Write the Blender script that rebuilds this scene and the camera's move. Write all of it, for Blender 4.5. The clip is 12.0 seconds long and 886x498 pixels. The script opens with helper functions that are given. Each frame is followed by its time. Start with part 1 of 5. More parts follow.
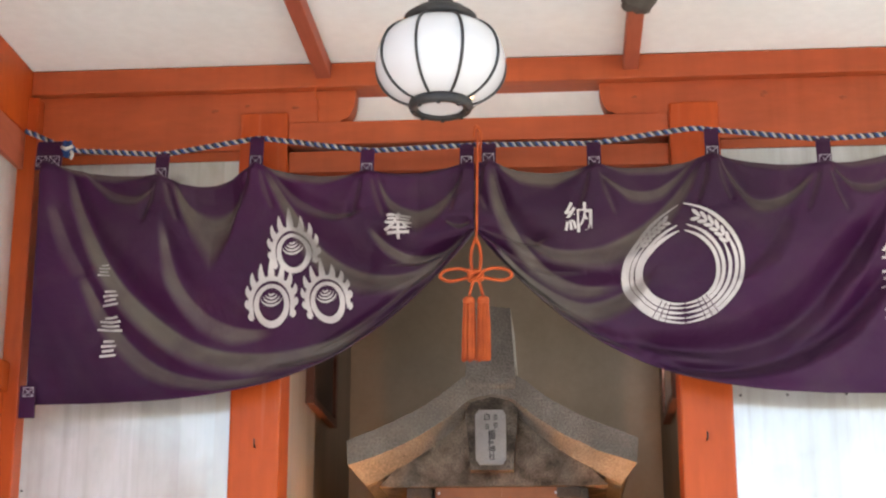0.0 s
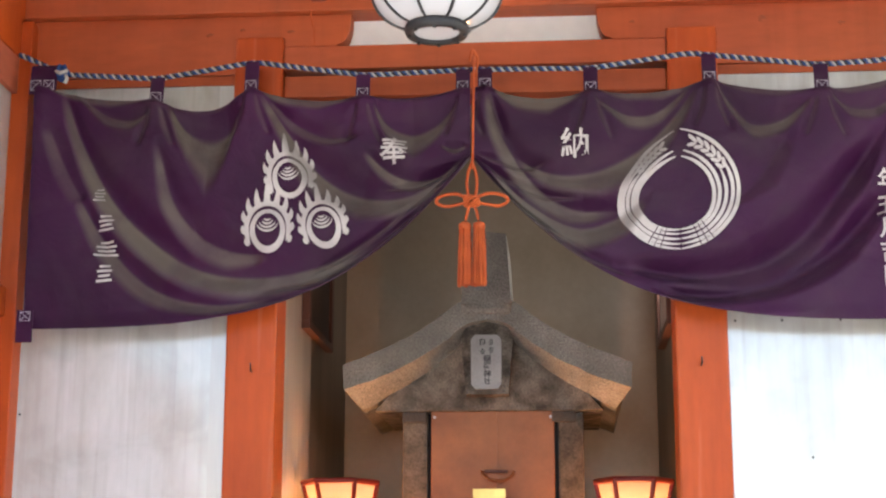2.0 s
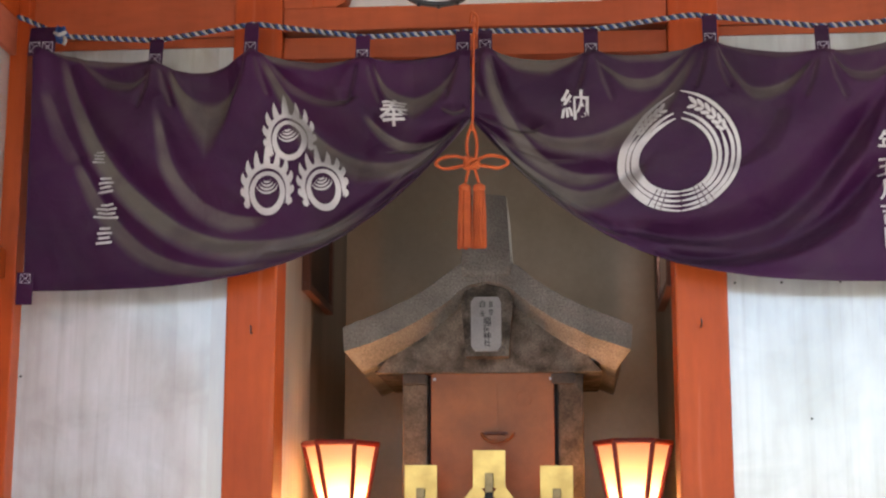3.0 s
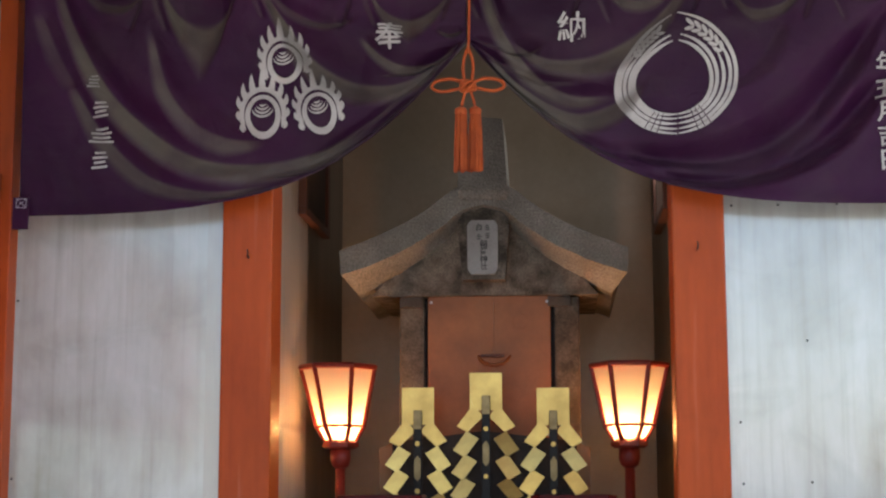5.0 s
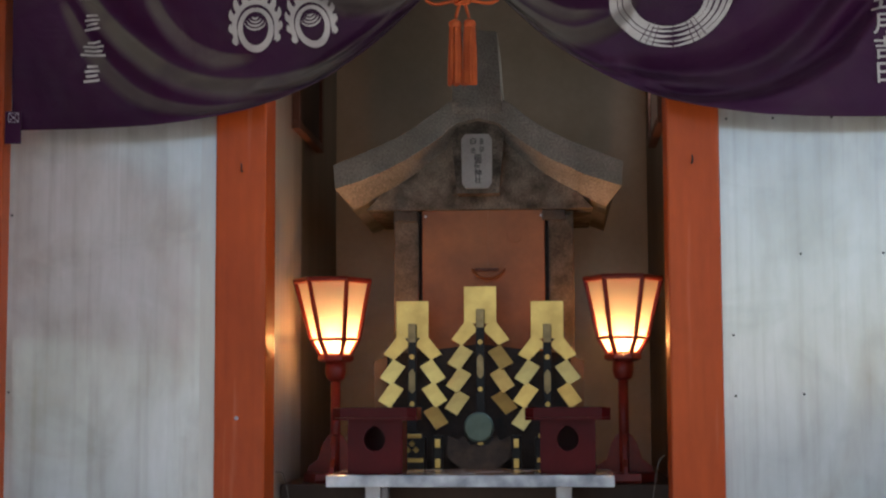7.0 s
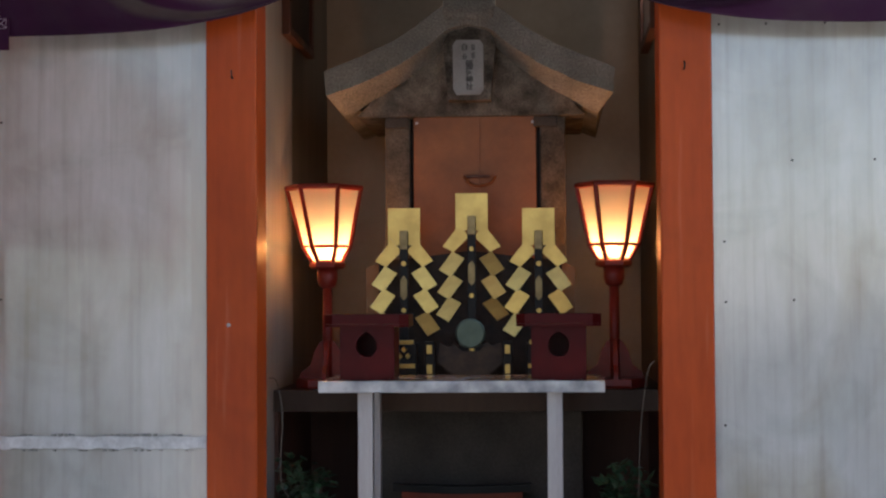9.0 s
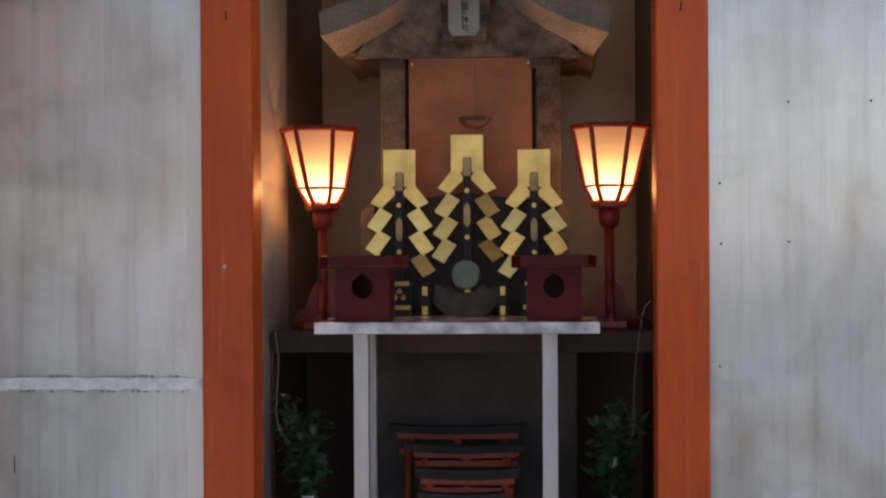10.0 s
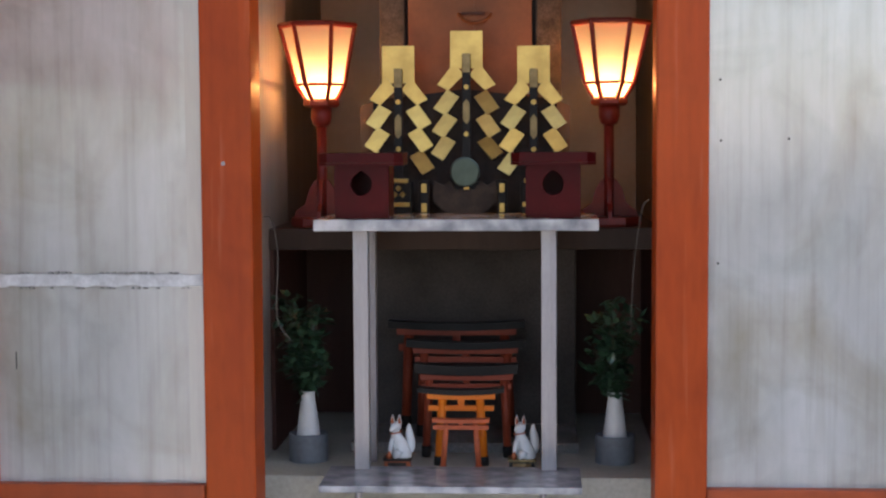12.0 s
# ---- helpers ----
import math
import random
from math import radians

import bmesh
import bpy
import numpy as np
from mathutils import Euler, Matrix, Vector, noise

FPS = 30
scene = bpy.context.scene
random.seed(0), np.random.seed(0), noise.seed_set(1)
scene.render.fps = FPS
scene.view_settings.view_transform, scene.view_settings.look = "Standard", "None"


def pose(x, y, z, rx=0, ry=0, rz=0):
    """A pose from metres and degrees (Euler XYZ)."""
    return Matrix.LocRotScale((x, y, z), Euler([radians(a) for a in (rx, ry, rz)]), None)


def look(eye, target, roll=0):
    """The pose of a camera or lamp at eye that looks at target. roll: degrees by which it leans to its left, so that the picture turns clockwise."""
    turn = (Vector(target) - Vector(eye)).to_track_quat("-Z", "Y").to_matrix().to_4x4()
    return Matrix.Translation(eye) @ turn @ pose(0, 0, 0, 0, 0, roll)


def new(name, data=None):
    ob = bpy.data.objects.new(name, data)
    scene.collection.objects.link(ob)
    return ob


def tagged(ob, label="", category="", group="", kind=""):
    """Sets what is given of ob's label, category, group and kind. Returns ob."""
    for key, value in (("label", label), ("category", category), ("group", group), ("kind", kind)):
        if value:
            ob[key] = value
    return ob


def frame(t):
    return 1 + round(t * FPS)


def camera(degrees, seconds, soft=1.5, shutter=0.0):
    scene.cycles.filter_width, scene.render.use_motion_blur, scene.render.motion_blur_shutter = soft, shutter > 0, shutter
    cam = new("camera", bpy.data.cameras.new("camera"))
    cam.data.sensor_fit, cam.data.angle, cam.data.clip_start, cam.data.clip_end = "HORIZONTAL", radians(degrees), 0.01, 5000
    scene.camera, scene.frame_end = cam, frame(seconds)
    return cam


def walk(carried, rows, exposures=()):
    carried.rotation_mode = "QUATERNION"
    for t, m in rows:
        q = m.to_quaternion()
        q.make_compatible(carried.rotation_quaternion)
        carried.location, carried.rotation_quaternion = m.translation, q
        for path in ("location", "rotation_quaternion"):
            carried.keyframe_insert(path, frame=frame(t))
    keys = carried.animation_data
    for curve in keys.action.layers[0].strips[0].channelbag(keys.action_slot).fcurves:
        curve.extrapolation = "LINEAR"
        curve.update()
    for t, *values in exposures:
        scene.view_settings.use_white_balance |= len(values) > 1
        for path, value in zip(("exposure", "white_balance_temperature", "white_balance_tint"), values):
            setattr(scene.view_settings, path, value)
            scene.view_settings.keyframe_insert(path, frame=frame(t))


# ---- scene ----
cam = camera(31.8, 12.0, soft=2.3)
PATH = [
    (0, pose(0.171, -3.07, 1.50, 105.33, -0.01, 4.50)),
    (0.5, pose(0.171, -3.07, 1.50, 104.65, -0.03, 4.47)),
    (1, pose(0.171, -3.07, 1.50, 103.93, -0.05, 4.42)),
    (1.5, pose(0.171, -3.07, 1.50, 103.28, -0.09, 4.37)),
    (2, pose(0.171, -3.07, 1.50, 102.58, -0.07, 4.33)),
    (2.5, pose(0.171, -3.07, 1.50, 101.92, -0.07, 4.33)),
    (3, pose(0.171, -3.07, 1.50, 101.19, -0.06, 4.33)),
    (5, pose(0.171, -3.07, 1.50, 98.37, 0.13, 4.23)),
    (5.5, pose(0.171, -3.07, 1.50, 97.64, 0.15, 4.19)),
    (6, pose(0.171, -3.07, 1.50, 96.82, 0.19, 4.15)),
    (6.5, pose(0.171, -3.07, 1.50, 96.03, 0.19, 4.10)),
    (7, pose(0.171, -3.07, 1.50, 95.20, 0.24, 4.03)),
    (9, pose(0.171, -3.07, 1.50, 91.77, 0.35, 3.72)),
    (9.5, pose(0.171, -3.07, 1.50, 90.76, 0.36, 3.64)),
    (10, pose(0.171, -3.07, 1.50, 89.62, 0.36, 3.55)),
    (10.5, pose(0.171, -3.07, 1.50, 88.57, 0.28, 3.48)),
    (11, pose(0.171, -3.07, 1.50, 87.52, 0.28, 3.41)),
    (11.5, pose(0.171, -3.07, 1.50, 86.65, 0.29, 3.44)),
    (12, pose(0.171, -3.07, 1.50, 85.83, 0.33, 3.52)),
]
# seconds, stops, kelvin, tint
EXPOSURES = [(0.0, 2.38, 6750, 13), (1.0, 2.46, 6700, 14), (2.0, 2.36, 6650, 14), (3.0, 2.04, 6600, 14), (5.0, 1.46, 6450, 11), (7.0, 1.03, 6400, 10), (9.0, 0.88, 6500, 14), (10.0, 1.0, 6650, 17), (11.0, 1.12, 6800, 18), (12.0, 1.36, 6750, 17)]
walk(cam, PATH, EXPOSURES)

# ---- world and light ----
world = bpy.data.worlds.new("sky")
scene.world = world
world.use_nodes = True
wn = world.node_tree
sky = wn.nodes.new("ShaderNodeTexSky")
sky.sky_type, sky.sun_disc = "NISHITA", False
sky.sun_elevation, sky.sun_rotation = radians(58), radians(120)
wn.links.new(sky.outputs[0], wn.nodes["Background"].inputs[0])
wn.nodes["Background"].inputs[1].default_value = 0.14

sun = new("sun", bpy.data.lights.new("sun", "SUN"))
sun.data.energy, sun.data.angle, sun.data.color = 4.0, radians(0.5), (1.0, 0.95, 0.88)
sun.matrix_world = look((0, 0, 0), (-0.46, 0.265, -0.848))

# ---- materials ----
def mat(name, col, col2=None, rough=0.6, scale=6.0, fine=90.0, bump=0.15, metal=0.0, stretch=(1, 1, 1), spec=0.3, amount=0.6, speck=None):
    """Two scales of colour variation, fine relief."""
    m = bpy.data.materials.new(name)
    m.use_nodes = True
    nt = m.node_tree
    b = nt.nodes["Principled BSDF"]
    co = nt.nodes.new("ShaderNodeTexCoord")
    mp = nt.nodes.new("ShaderNodeMapping")
    mp.inputs["Scale"].default_value = stretch
    nt.links.new(co.outputs["Object"], mp.inputs["Vector"])
    big = nt.nodes.new("ShaderNodeTexNoise")
    big.inputs["Scale"].default_value, big.inputs["Detail"].default_value = scale, 5.0
    small = nt.nodes.new("ShaderNodeTexNoise")
    small.inputs["Scale"].default_value, small.inputs["Detail"].default_value = fine, 4.0
    for n in (big, small):
        nt.links.new(mp.outputs[0], n.inputs["Vector"])
    ramp = nt.nodes.new("ShaderNodeValToRGB")
    c2 = col2 or tuple(c * 0.72 for c in col)
    ramp.color_ramp.elements[0].position, ramp.color_ramp.elements[1].position = 0.35, 0.68
    ramp.color_ramp.elements[0].color, ramp.color_ramp.elements[1].color = (*c2, 1), (*col, 1)
    nt.links.new(big.outputs["Fac"], ramp.inputs[0])
    mix = nt.nodes.new("ShaderNodeMix")
    mix.data_type, mix.blend_type = "RGBA", "MULTIPLY"
    mix.inputs["Factor"].default_value = amount
    r2 = nt.nodes.new("ShaderNodeValToRGB")
    r2.color_ramp.elements[0].position, r2.color_ramp.elements[1].position = 0.3, 0.7
    lo = speck or 0.7
    r2.color_ramp.elements[0].color, r2.color_ramp.elements[1].color = (lo, lo, lo, 1), (1, 1, 1, 1)
    nt.links.new(small.outputs["Fac"], r2.inputs[0])
    nt.links.new(ramp.outputs[0], mix.inputs[6])
    nt.links.new(r2.outputs[0], mix.inputs[7])
    nt.links.new(mix.outputs[2], b.inputs["Base Color"])
    b.inputs["Roughness"].default_value, b.inputs["Metallic"].default_value = rough, metal
    b.inputs["Specular IOR Level"].default_value = spec
    if bump:
        bp = nt.nodes.new("ShaderNodeBump")
        bp.inputs["Strength"].default_value, bp.inputs["Distance"].default_value = bump, 0.002
        nt.links.new(small.outputs["Fac"], bp.inputs["Height"])
        nt.links.new(bp.outputs[0], b.inputs["Normal"])
    return m


VERM = mat("vermilion_paint", (0.50, 0.082, 0.010), (0.40, 0.057, 0.008), spec=0.2, rough=0.55, scale=5, fine=70, stretch=(1, 1, 0.25), bump=0.2, speck=0.78)
VERM_H = mat("vermilion_paint_beam", (0.46, 0.092, 0.024), (0.37, 0.066, 0.018), spec=0.3, rough=0.55, scale=5, fine=70, stretch=(0.25, 1, 1), bump=0.2, speck=0.78)
VERM_F = mat("faded_vermilion", (0.40, 0.105, 0.055), (0.32, 0.075, 0.04), rough=0.55, scale=6, fine=80, stretch=(1, 0.25, 1), bump=0.2, speck=0.75)
CEIL = mat("white_ceiling_board", (0.80, 0.82, 0.79), (0.74, 0.755, 0.72), rough=0.7, scale=2.5, fine=40, bump=0.05, speck=0.92)
PANEL = mat("weathered_white_panel", (0.565, 0.575, 0.57), (0.445, 0.447, 0.435), rough=0.25, scale=4, fine=60, stretch=(1.2, 1, 0.4), bump=0.08, speck=0.90)
def stained(m, k=1.0):
    """Broad brownish water stains and long drips."""
    nt = m.node_tree
    b = nt.nodes["Principled BSDF"]
    src = b.inputs["Base Color"].links[0].from_socket
    co = nt.nodes.new("ShaderNodeTexCoord")
    for sc, dist, lo, hi, col in (((1.6, 1, 1.2), 0.8, 0.47, 0.74, (0.72, 0.66, 0.56)), ((4.5, 1, 0.9), 0.5, 0.46, 0.80, (0.76, 0.73, 0.67)), ((26, 1, 0.8), 0.2, 0.50, 0.78, (0.82, 0.81, 0.78)), ((2.6, 1, 3.4), 1.4, 0.48, 0.72, (0.86, 0.88, 0.87))):
        mp = nt.nodes.new("ShaderNodeMapping")
        mp.inputs["Scale"].default_value = sc
        nt.links.new(co.outputs["Object"], mp.inputs["Vector"])
        n = nt.nodes.new("ShaderNodeTexNoise")
        n.inputs["Scale"].default_value, n.inputs["Detail"].default_value, n.inputs["Distortion"].default_value = 2.2, 6.0, dist
        nt.links.new(mp.outputs[0], n.inputs["Vector"])
        rp = nt.nodes.new("ShaderNodeValToRGB")
        rp.color_ramp.elements[0].position, rp.color_ramp.elements[1].position = lo, hi
        rp.color_ramp.elements[0].color, rp.color_ramp.elements[1].color = (1, 1, 1, 1), (*col, 1)
        nt.links.new(n.outputs["Fac"], rp.inputs[0])
        mx = nt.nodes.new("ShaderNodeMix")
        mx.data_type, mx.blend_type = "RGBA", "MULTIPLY"
        mx.inputs["Factor"].default_value = k
        nt.links.new(src, mx.inputs[6])
        nt.links.new(rp.outputs[0], mx.inputs[7])
        src = mx.outputs[2]
    nt.links.new(src, b.inputs["Base Color"])


stained(PANEL)
stained(VERM, 0.6)


def scuffed(m):
    """Small pale scratches and rubbed patches in the paint."""
    nt = m.node_tree
    b = nt.nodes["Principled BSDF"]
    src = b.inputs["Base Color"].links[0].from_socket
    co = nt.nodes.new("ShaderNodeTexCoord")
    mp = nt.nodes.new("ShaderNodeMapping")
    mp.inputs["Scale"].default_value = (28, 28, 1.6)
    nt.links.new(co.outputs["Object"], mp.inputs["Vector"])
    n = nt.nodes.new("ShaderNodeTexNoise")
    n.inputs["Scale"].default_value, n.inputs["Detail"].default_value = 1.6, 7.0
    nt.links.new(mp.outputs[0], n.inputs["Vector"])
    rp = nt.nodes.new("ShaderNodeMapRange")
    for nm, v in (("From Min", 0.60), ("From Max", 0.80), ("To Max", 0.55)):
        rp.inputs[nm].default_value = v
    nt.links.new(n.outputs["Fac"], rp.inputs["Value"])
    mx = nt.nodes.new("ShaderNodeMix")
    mx.data_type = "RGBA"
    nt.links.new(rp.outputs[0], mx.inputs["Factor"])
    nt.links.new(src, mx.inputs[6])
    mx.inputs[7].default_value = (0.52, 0.17, 0.085, 1)
    nt.links.new(mx.outputs[2], b.inputs["Base Color"])


scuffed(VERM)
stained(VERM_H, 0.6)
pb = PANEL.node_tree.nodes["Principled BSDF"]
pb.inputs["Coat Weight"].default_value, pb.inputs["Coat Roughness"].default_value, pb.inputs["Coat IOR"].default_value = 1.0, 0.13, 2.0
STRIP = mat("dirty_edge_board", (0.49, 0.475, 0.44), (0.40, 0.385, 0.35), rough=0.25, scale=5, fine=70, stretch=(1.5, 1, 0.2), bump=0.1, speck=0.85)
sb = STRIP.node_tree.nodes["Principled BSDF"]
sb.inputs["Coat Weight"].default_value, sb.inputs["Coat Roughness"].default_value, sb.inputs["Coat IOR"].default_value = 1.0, 0.16, 2.0
PLASTER = mat("alcove_plaster", (0.41, 0.34, 0.265), (0.315, 0.262, 0.20), rough=0.8, scale=4, fine=70, bump=0.1, speck=0.88)
lb = PLASTER.node_tree.nodes["Principled BSDF"]
lb.inputs["Coat Weight"].default_value, lb.inputs["Coat Roughness"].default_value = 0.6, 0.25
for vm in (VERM, VERM_H):
    vb = vm.node_tree.nodes["Principled BSDF"]
    vb.inputs["Coat Weight"].default_value, vb.inputs["Coat Roughness"].default_value = 0.12, 0.2
# alcove sides: daylight near the opening and shade further in, put into the colours
BOARD = mat("varnished_daylit_board", (0.70, 0.66, 0.60), (0.50, 0.46, 0.41), rough=0.32, scale=3, fine=26, stretch=(1, 2.4, 0.10), bump=0.45, speck=0.72, spec=0.6)
SHADE_BOARD = mat("shaded_brown_board", (0.17, 0.13, 0.095), (0.11, 0.085, 0.062), rough=0.5, scale=4, fine=40, stretch=(1, 2.2, 0.15), bump=0.2, speck=0.8)
bb = BOARD.node_tree.nodes["Principled BSDF"]
bb.inputs["Coat Weight"].default_value, bb.inputs["Coat Roughness"].default_value, bb.inputs["Coat IOR"].default_value = 1.0, 0.22, 1.7
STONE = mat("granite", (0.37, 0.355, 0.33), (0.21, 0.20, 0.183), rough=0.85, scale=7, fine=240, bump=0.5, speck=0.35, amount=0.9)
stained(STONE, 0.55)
# granite under the eave: soot, with the shade there painted in as well
COLSTONE = mat("sooty_shaded_granite", (0.17, 0.14, 0.11), (0.085, 0.068, 0.052), rough=0.9, scale=26, fine=260, bump=0.5, speck=0.45, amount=0.9)
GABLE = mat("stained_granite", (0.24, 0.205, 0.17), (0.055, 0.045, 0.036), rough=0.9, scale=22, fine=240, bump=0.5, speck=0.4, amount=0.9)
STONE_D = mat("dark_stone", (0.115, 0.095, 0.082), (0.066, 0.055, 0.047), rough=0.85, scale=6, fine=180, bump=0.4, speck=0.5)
STONE_L = mat("pale_tablet", (0.36, 0.35, 0.345), (0.27, 0.26, 0.255), rough=0.8, scale=12, fine=200, bump=0.3)
FLOORC = mat("concrete", (0.42, 0.41, 0.385), (0.32, 0.31, 0.29), rough=0.85, scale=3, fine=90, bump=0.3)
PLAT = mat("pale_platform_stone", (0.50, 0.49, 0.42), (0.38, 0.37, 0.31), rough=0.7, scale=5, fine=120, bump=0.2)
GROUND = mat("gravel_ground", (0.50, 0.48, 0.44), (0.38, 0.36, 0.33), rough=0.9, scale=1.5, fine=60, bump=0.5)
COPPER = mat("brown_copper_door", (0.28, 0.100, 0.033), (0.165, 0.056, 0.020), rough=0.42, scale=6, fine=120, bump=0.05, metal=0.2, speck=0.85)
GOLD = mat("gold_leaf_plate", (0.62, 0.415, 0.13), (0.45, 0.29, 0.09), rough=0.32, scale=20, fine=200, bump=0.04, metal=0.85, speck=0.9)
GOLD_D = mat("tarnished_gold", (0.36, 0.26, 0.12), (0.24, 0.17, 0.08), rough=0.45, scale=40, fine=240, bump=0.05, metal=0.7)
BLACK = mat("black_lacquer", (0.013, 0.011, 0.010), (0.020, 0.016, 0.014), spec=0.2, rough=0.45, scale=10, fine=100, bump=0.03)
IRON = mat("dark_iron", (0.035, 0.035, 0.037), (0.06, 0.058, 0.055), rough=0.5, scale=20, fine=200, bump=0.2, metal=0.5)
REDLAC = mat("red_lacquer", (0.076, 0.005, 0.006), (0.050, 0.0038, 0.0048), spec=0.1, rough=0.35, scale=9, fine=120, bump=0.04, speck=0.85)
REDLAMP = mat("red_lamp_wood", (0.24, 0.022, 0.012), (0.15, 0.014, 0.009), rough=0.4, scale=12, fine=120, bump=0.05)
DARKWOOD = mat("dark_brown_wood", (0.06, 0.033, 0.022), (0.035, 0.02, 0.014), rough=0.6, scale=4, fine=60, stretch=(1, 1, 0.2), bump=0.2)
BROWNWOOD = mat("brown_red_wood", (0.125, 0.05, 0.034), (0.075, 0.03, 0.021), rough=0.55, scale=4, fine=60, stretch=(1, 1, 0.2), bump=0.15)
CARVED = mat("carved_dark_wood", (0.040, 0.022, 0.014), (0.014, 0.009, 0.007), rough=0.6, scale=35, fine=160, bump=0.6)
STANDWOOD = mat("carved_stand_wood", (0.085, 0.052, 0.034), (0.045, 0.028, 0.02), rough=0.6, scale=30, fine=140, bump=0.5)
PALEWOOD = mat("bare_brown_wood", (0.30, 0.155, 0.07), (0.18, 0.09, 0.04), rough=0.6, scale=8, fine=90, stretch=(1, 1, 0.2), bump=0.2)
MARBLE = mat("grey_marble", (0.56, 0.56, 0.57), (0.22, 0.23, 0.25), rough=0.16, scale=20, fine=120, bump=0.0, speck=0.85)
ALU = mat("brushed_metal_leg", (0.44, 0.42, 0.43), (0.34, 0.32, 0.33), rough=0.42, scale=6, fine=160, stretch=(6, 6, 0.3), bump=0.05, metal=0.6)
CLOTH = mat("purple_cloth", (0.044, 0.0078, 0.040), (0.026, 0.0062, 0.024), spec=0.15, rough=0.5, scale=3, fine=500, bump=0.12, speck=0.8)
def sheen_folds(m):
    """Grey fold sheen painted into the colour from the cloth's own layer; faint fading."""
    nt = m.node_tree
    b = nt.nodes["Principled BSDF"]
    src = b.inputs["Base Color"].links[0].from_socket
    at = nt.nodes.new("ShaderNodeAttribute")
    at.attribute_name = "fold_sheen"
    co = nt.nodes.new("ShaderNodeTexCoord")
    n = nt.nodes.new("ShaderNodeTexNoise")
    n.inputs["Scale"].default_value, n.inputs["Detail"].default_value, n.inputs["Distortion"].default_value = 9.0, 7.0, 0.8
    nt.links.new(co.outputs["Object"], n.inputs["Vector"])
    # weaker and stronger sheen, and a faint faded bloom all over
    gain = nt.nodes.new("ShaderNodeMapRange")
    for nm, v in (("From Min", 0.32), ("From Max", 0.68), ("To Min", 0.72), ("To Max", 1.12)):
        gain.inputs[nm].default_value = v
    bloom = nt.nodes.new("ShaderNodeMapRange")
    for nm, v in (("From Min", 0.50), ("From Max", 0.80), ("To Min", 0.0), ("To Max", 0.10)):
        bloom.inputs[nm].default_value = v
    nt.links.new(n.outputs["Fac"], gain.inputs["Value"])
    nt.links.new(n.outputs["Fac"], bloom.inputs["Value"])
    fm = nt.nodes.new("ShaderNodeMath")
    fm.operation, fm.use_clamp = "MULTIPLY_ADD", True
    nt.links.new(at.outputs["Fac"], fm.inputs[0])
    nt.links.new(gain.outputs[0], fm.inputs[1])
    nt.links.new(bloom.outputs[0], fm.inputs[2])
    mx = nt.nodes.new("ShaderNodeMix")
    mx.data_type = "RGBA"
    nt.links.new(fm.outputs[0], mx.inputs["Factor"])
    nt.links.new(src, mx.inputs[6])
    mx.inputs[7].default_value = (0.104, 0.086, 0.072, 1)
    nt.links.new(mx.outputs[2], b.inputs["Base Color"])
    # soft crumpling under the weave
    cr = nt.nodes.new("ShaderNodeTexNoise")
    cr.inputs["Scale"].default_value, cr.inputs["Detail"].default_value, cr.inputs["Distortion"].default_value = 13.0, 3.0, 1.2
    nt.links.new(co.outputs["Object"], cr.inputs["Vector"])
    bp = nt.nodes.new("ShaderNodeBump")
    bp.inputs["Strength"].default_value, bp.inputs["Distance"].default_value = 0.35, 0.012
    nt.links.new(cr.outputs["Fac"], bp.inputs["Height"])
    old = b.inputs["Normal"].links[0].from_node
    nt.links.new(bp.outputs[0], old.inputs["Normal"])


sheen_folds(CLOTH)
cb = CLOTH.node_tree.nodes["Principled BSDF"]
cb.inputs["Sheen Weight"].default_value, cb.inputs["Sheen Roughness"].default_value = 0.045, 0.2
cb.inputs["Sheen Tint"].default_value = (0.85, 0.80, 0.68, 1)
WHITECLOTH = mat("white_dyed_print", (0.54, 0.50, 0.48), (0.40, 0.36, 0.35), rough=0.8, scale=14, fine=400, bump=0.1, speck=0.8)
sheen_folds(WHITECLOTH)
THREAD = mat("grey_thread", (0.42, 0.38, 0.44), None, rough=0.8, scale=30, fine=300)
ORANGECORD = mat("orange_cord", (0.54, 0.105, 0.022), (0.38, 0.065, 0.016), rough=0.75, scale=30, fine=400, bump=0.3)
R_WHITE = mat("rope_white", (0.46, 0.44, 0.40), (0.34, 0.32, 0.3), rough=0.8, scale=30, fine=500, bump=0.4)
R_BLUE = mat("rope_blue", (0.03, 0.07, 0.22), (0.02, 0.05, 0.15), rough=0.8, scale=30, fine=500, bump=0.4)
R_BLACK = mat("rope_black", (0.02, 0.02, 0.03), (0.03, 0.03, 0.04), rough=0.8, scale=30, fine=500, bump=0.4)
OPAL = mat("opal_glass", (0.54, 0.545, 0.55), (0.50, 0.505, 0.51), rough=0.12, scale=4, fine=40, bump=0.0, speck=0.97)
CERAMIC = mat("white_ceramic", (0.74, 0.74, 0.73), (0.62, 0.62, 0.6), rough=0.3, scale=12, fine=90, bump=0.03, speck=0.9)
GREYPVC = mat("grey_plastic_pipe", (0.17, 0.185, 0.20), (0.13, 0.14, 0.155), rough=0.5, scale=8, fine=90, bump=0.05)
LEAF = mat("sakaki_leaf", (0.045, 0.105, 0.05), (0.024, 0.06, 0.03), spec=0.6, rough=0.28, scale=25, fine=120, bump=0.1)
SHRUB = mat("dull_shrub_leaf", (0.10, 0.095, 0.05), (0.06, 0.06, 0.032), rough=0.8, scale=6, fine=60, bump=0.1)
STEM = mat("branch_bark", (0.08, 0.06, 0.035), None, rough=0.8, scale=20, fine=200)
TORII = mat("torii_vermilion", (0.36, 0.062, 0.024), (0.25, 0.042, 0.018), rough=0.5, scale=12, fine=120)
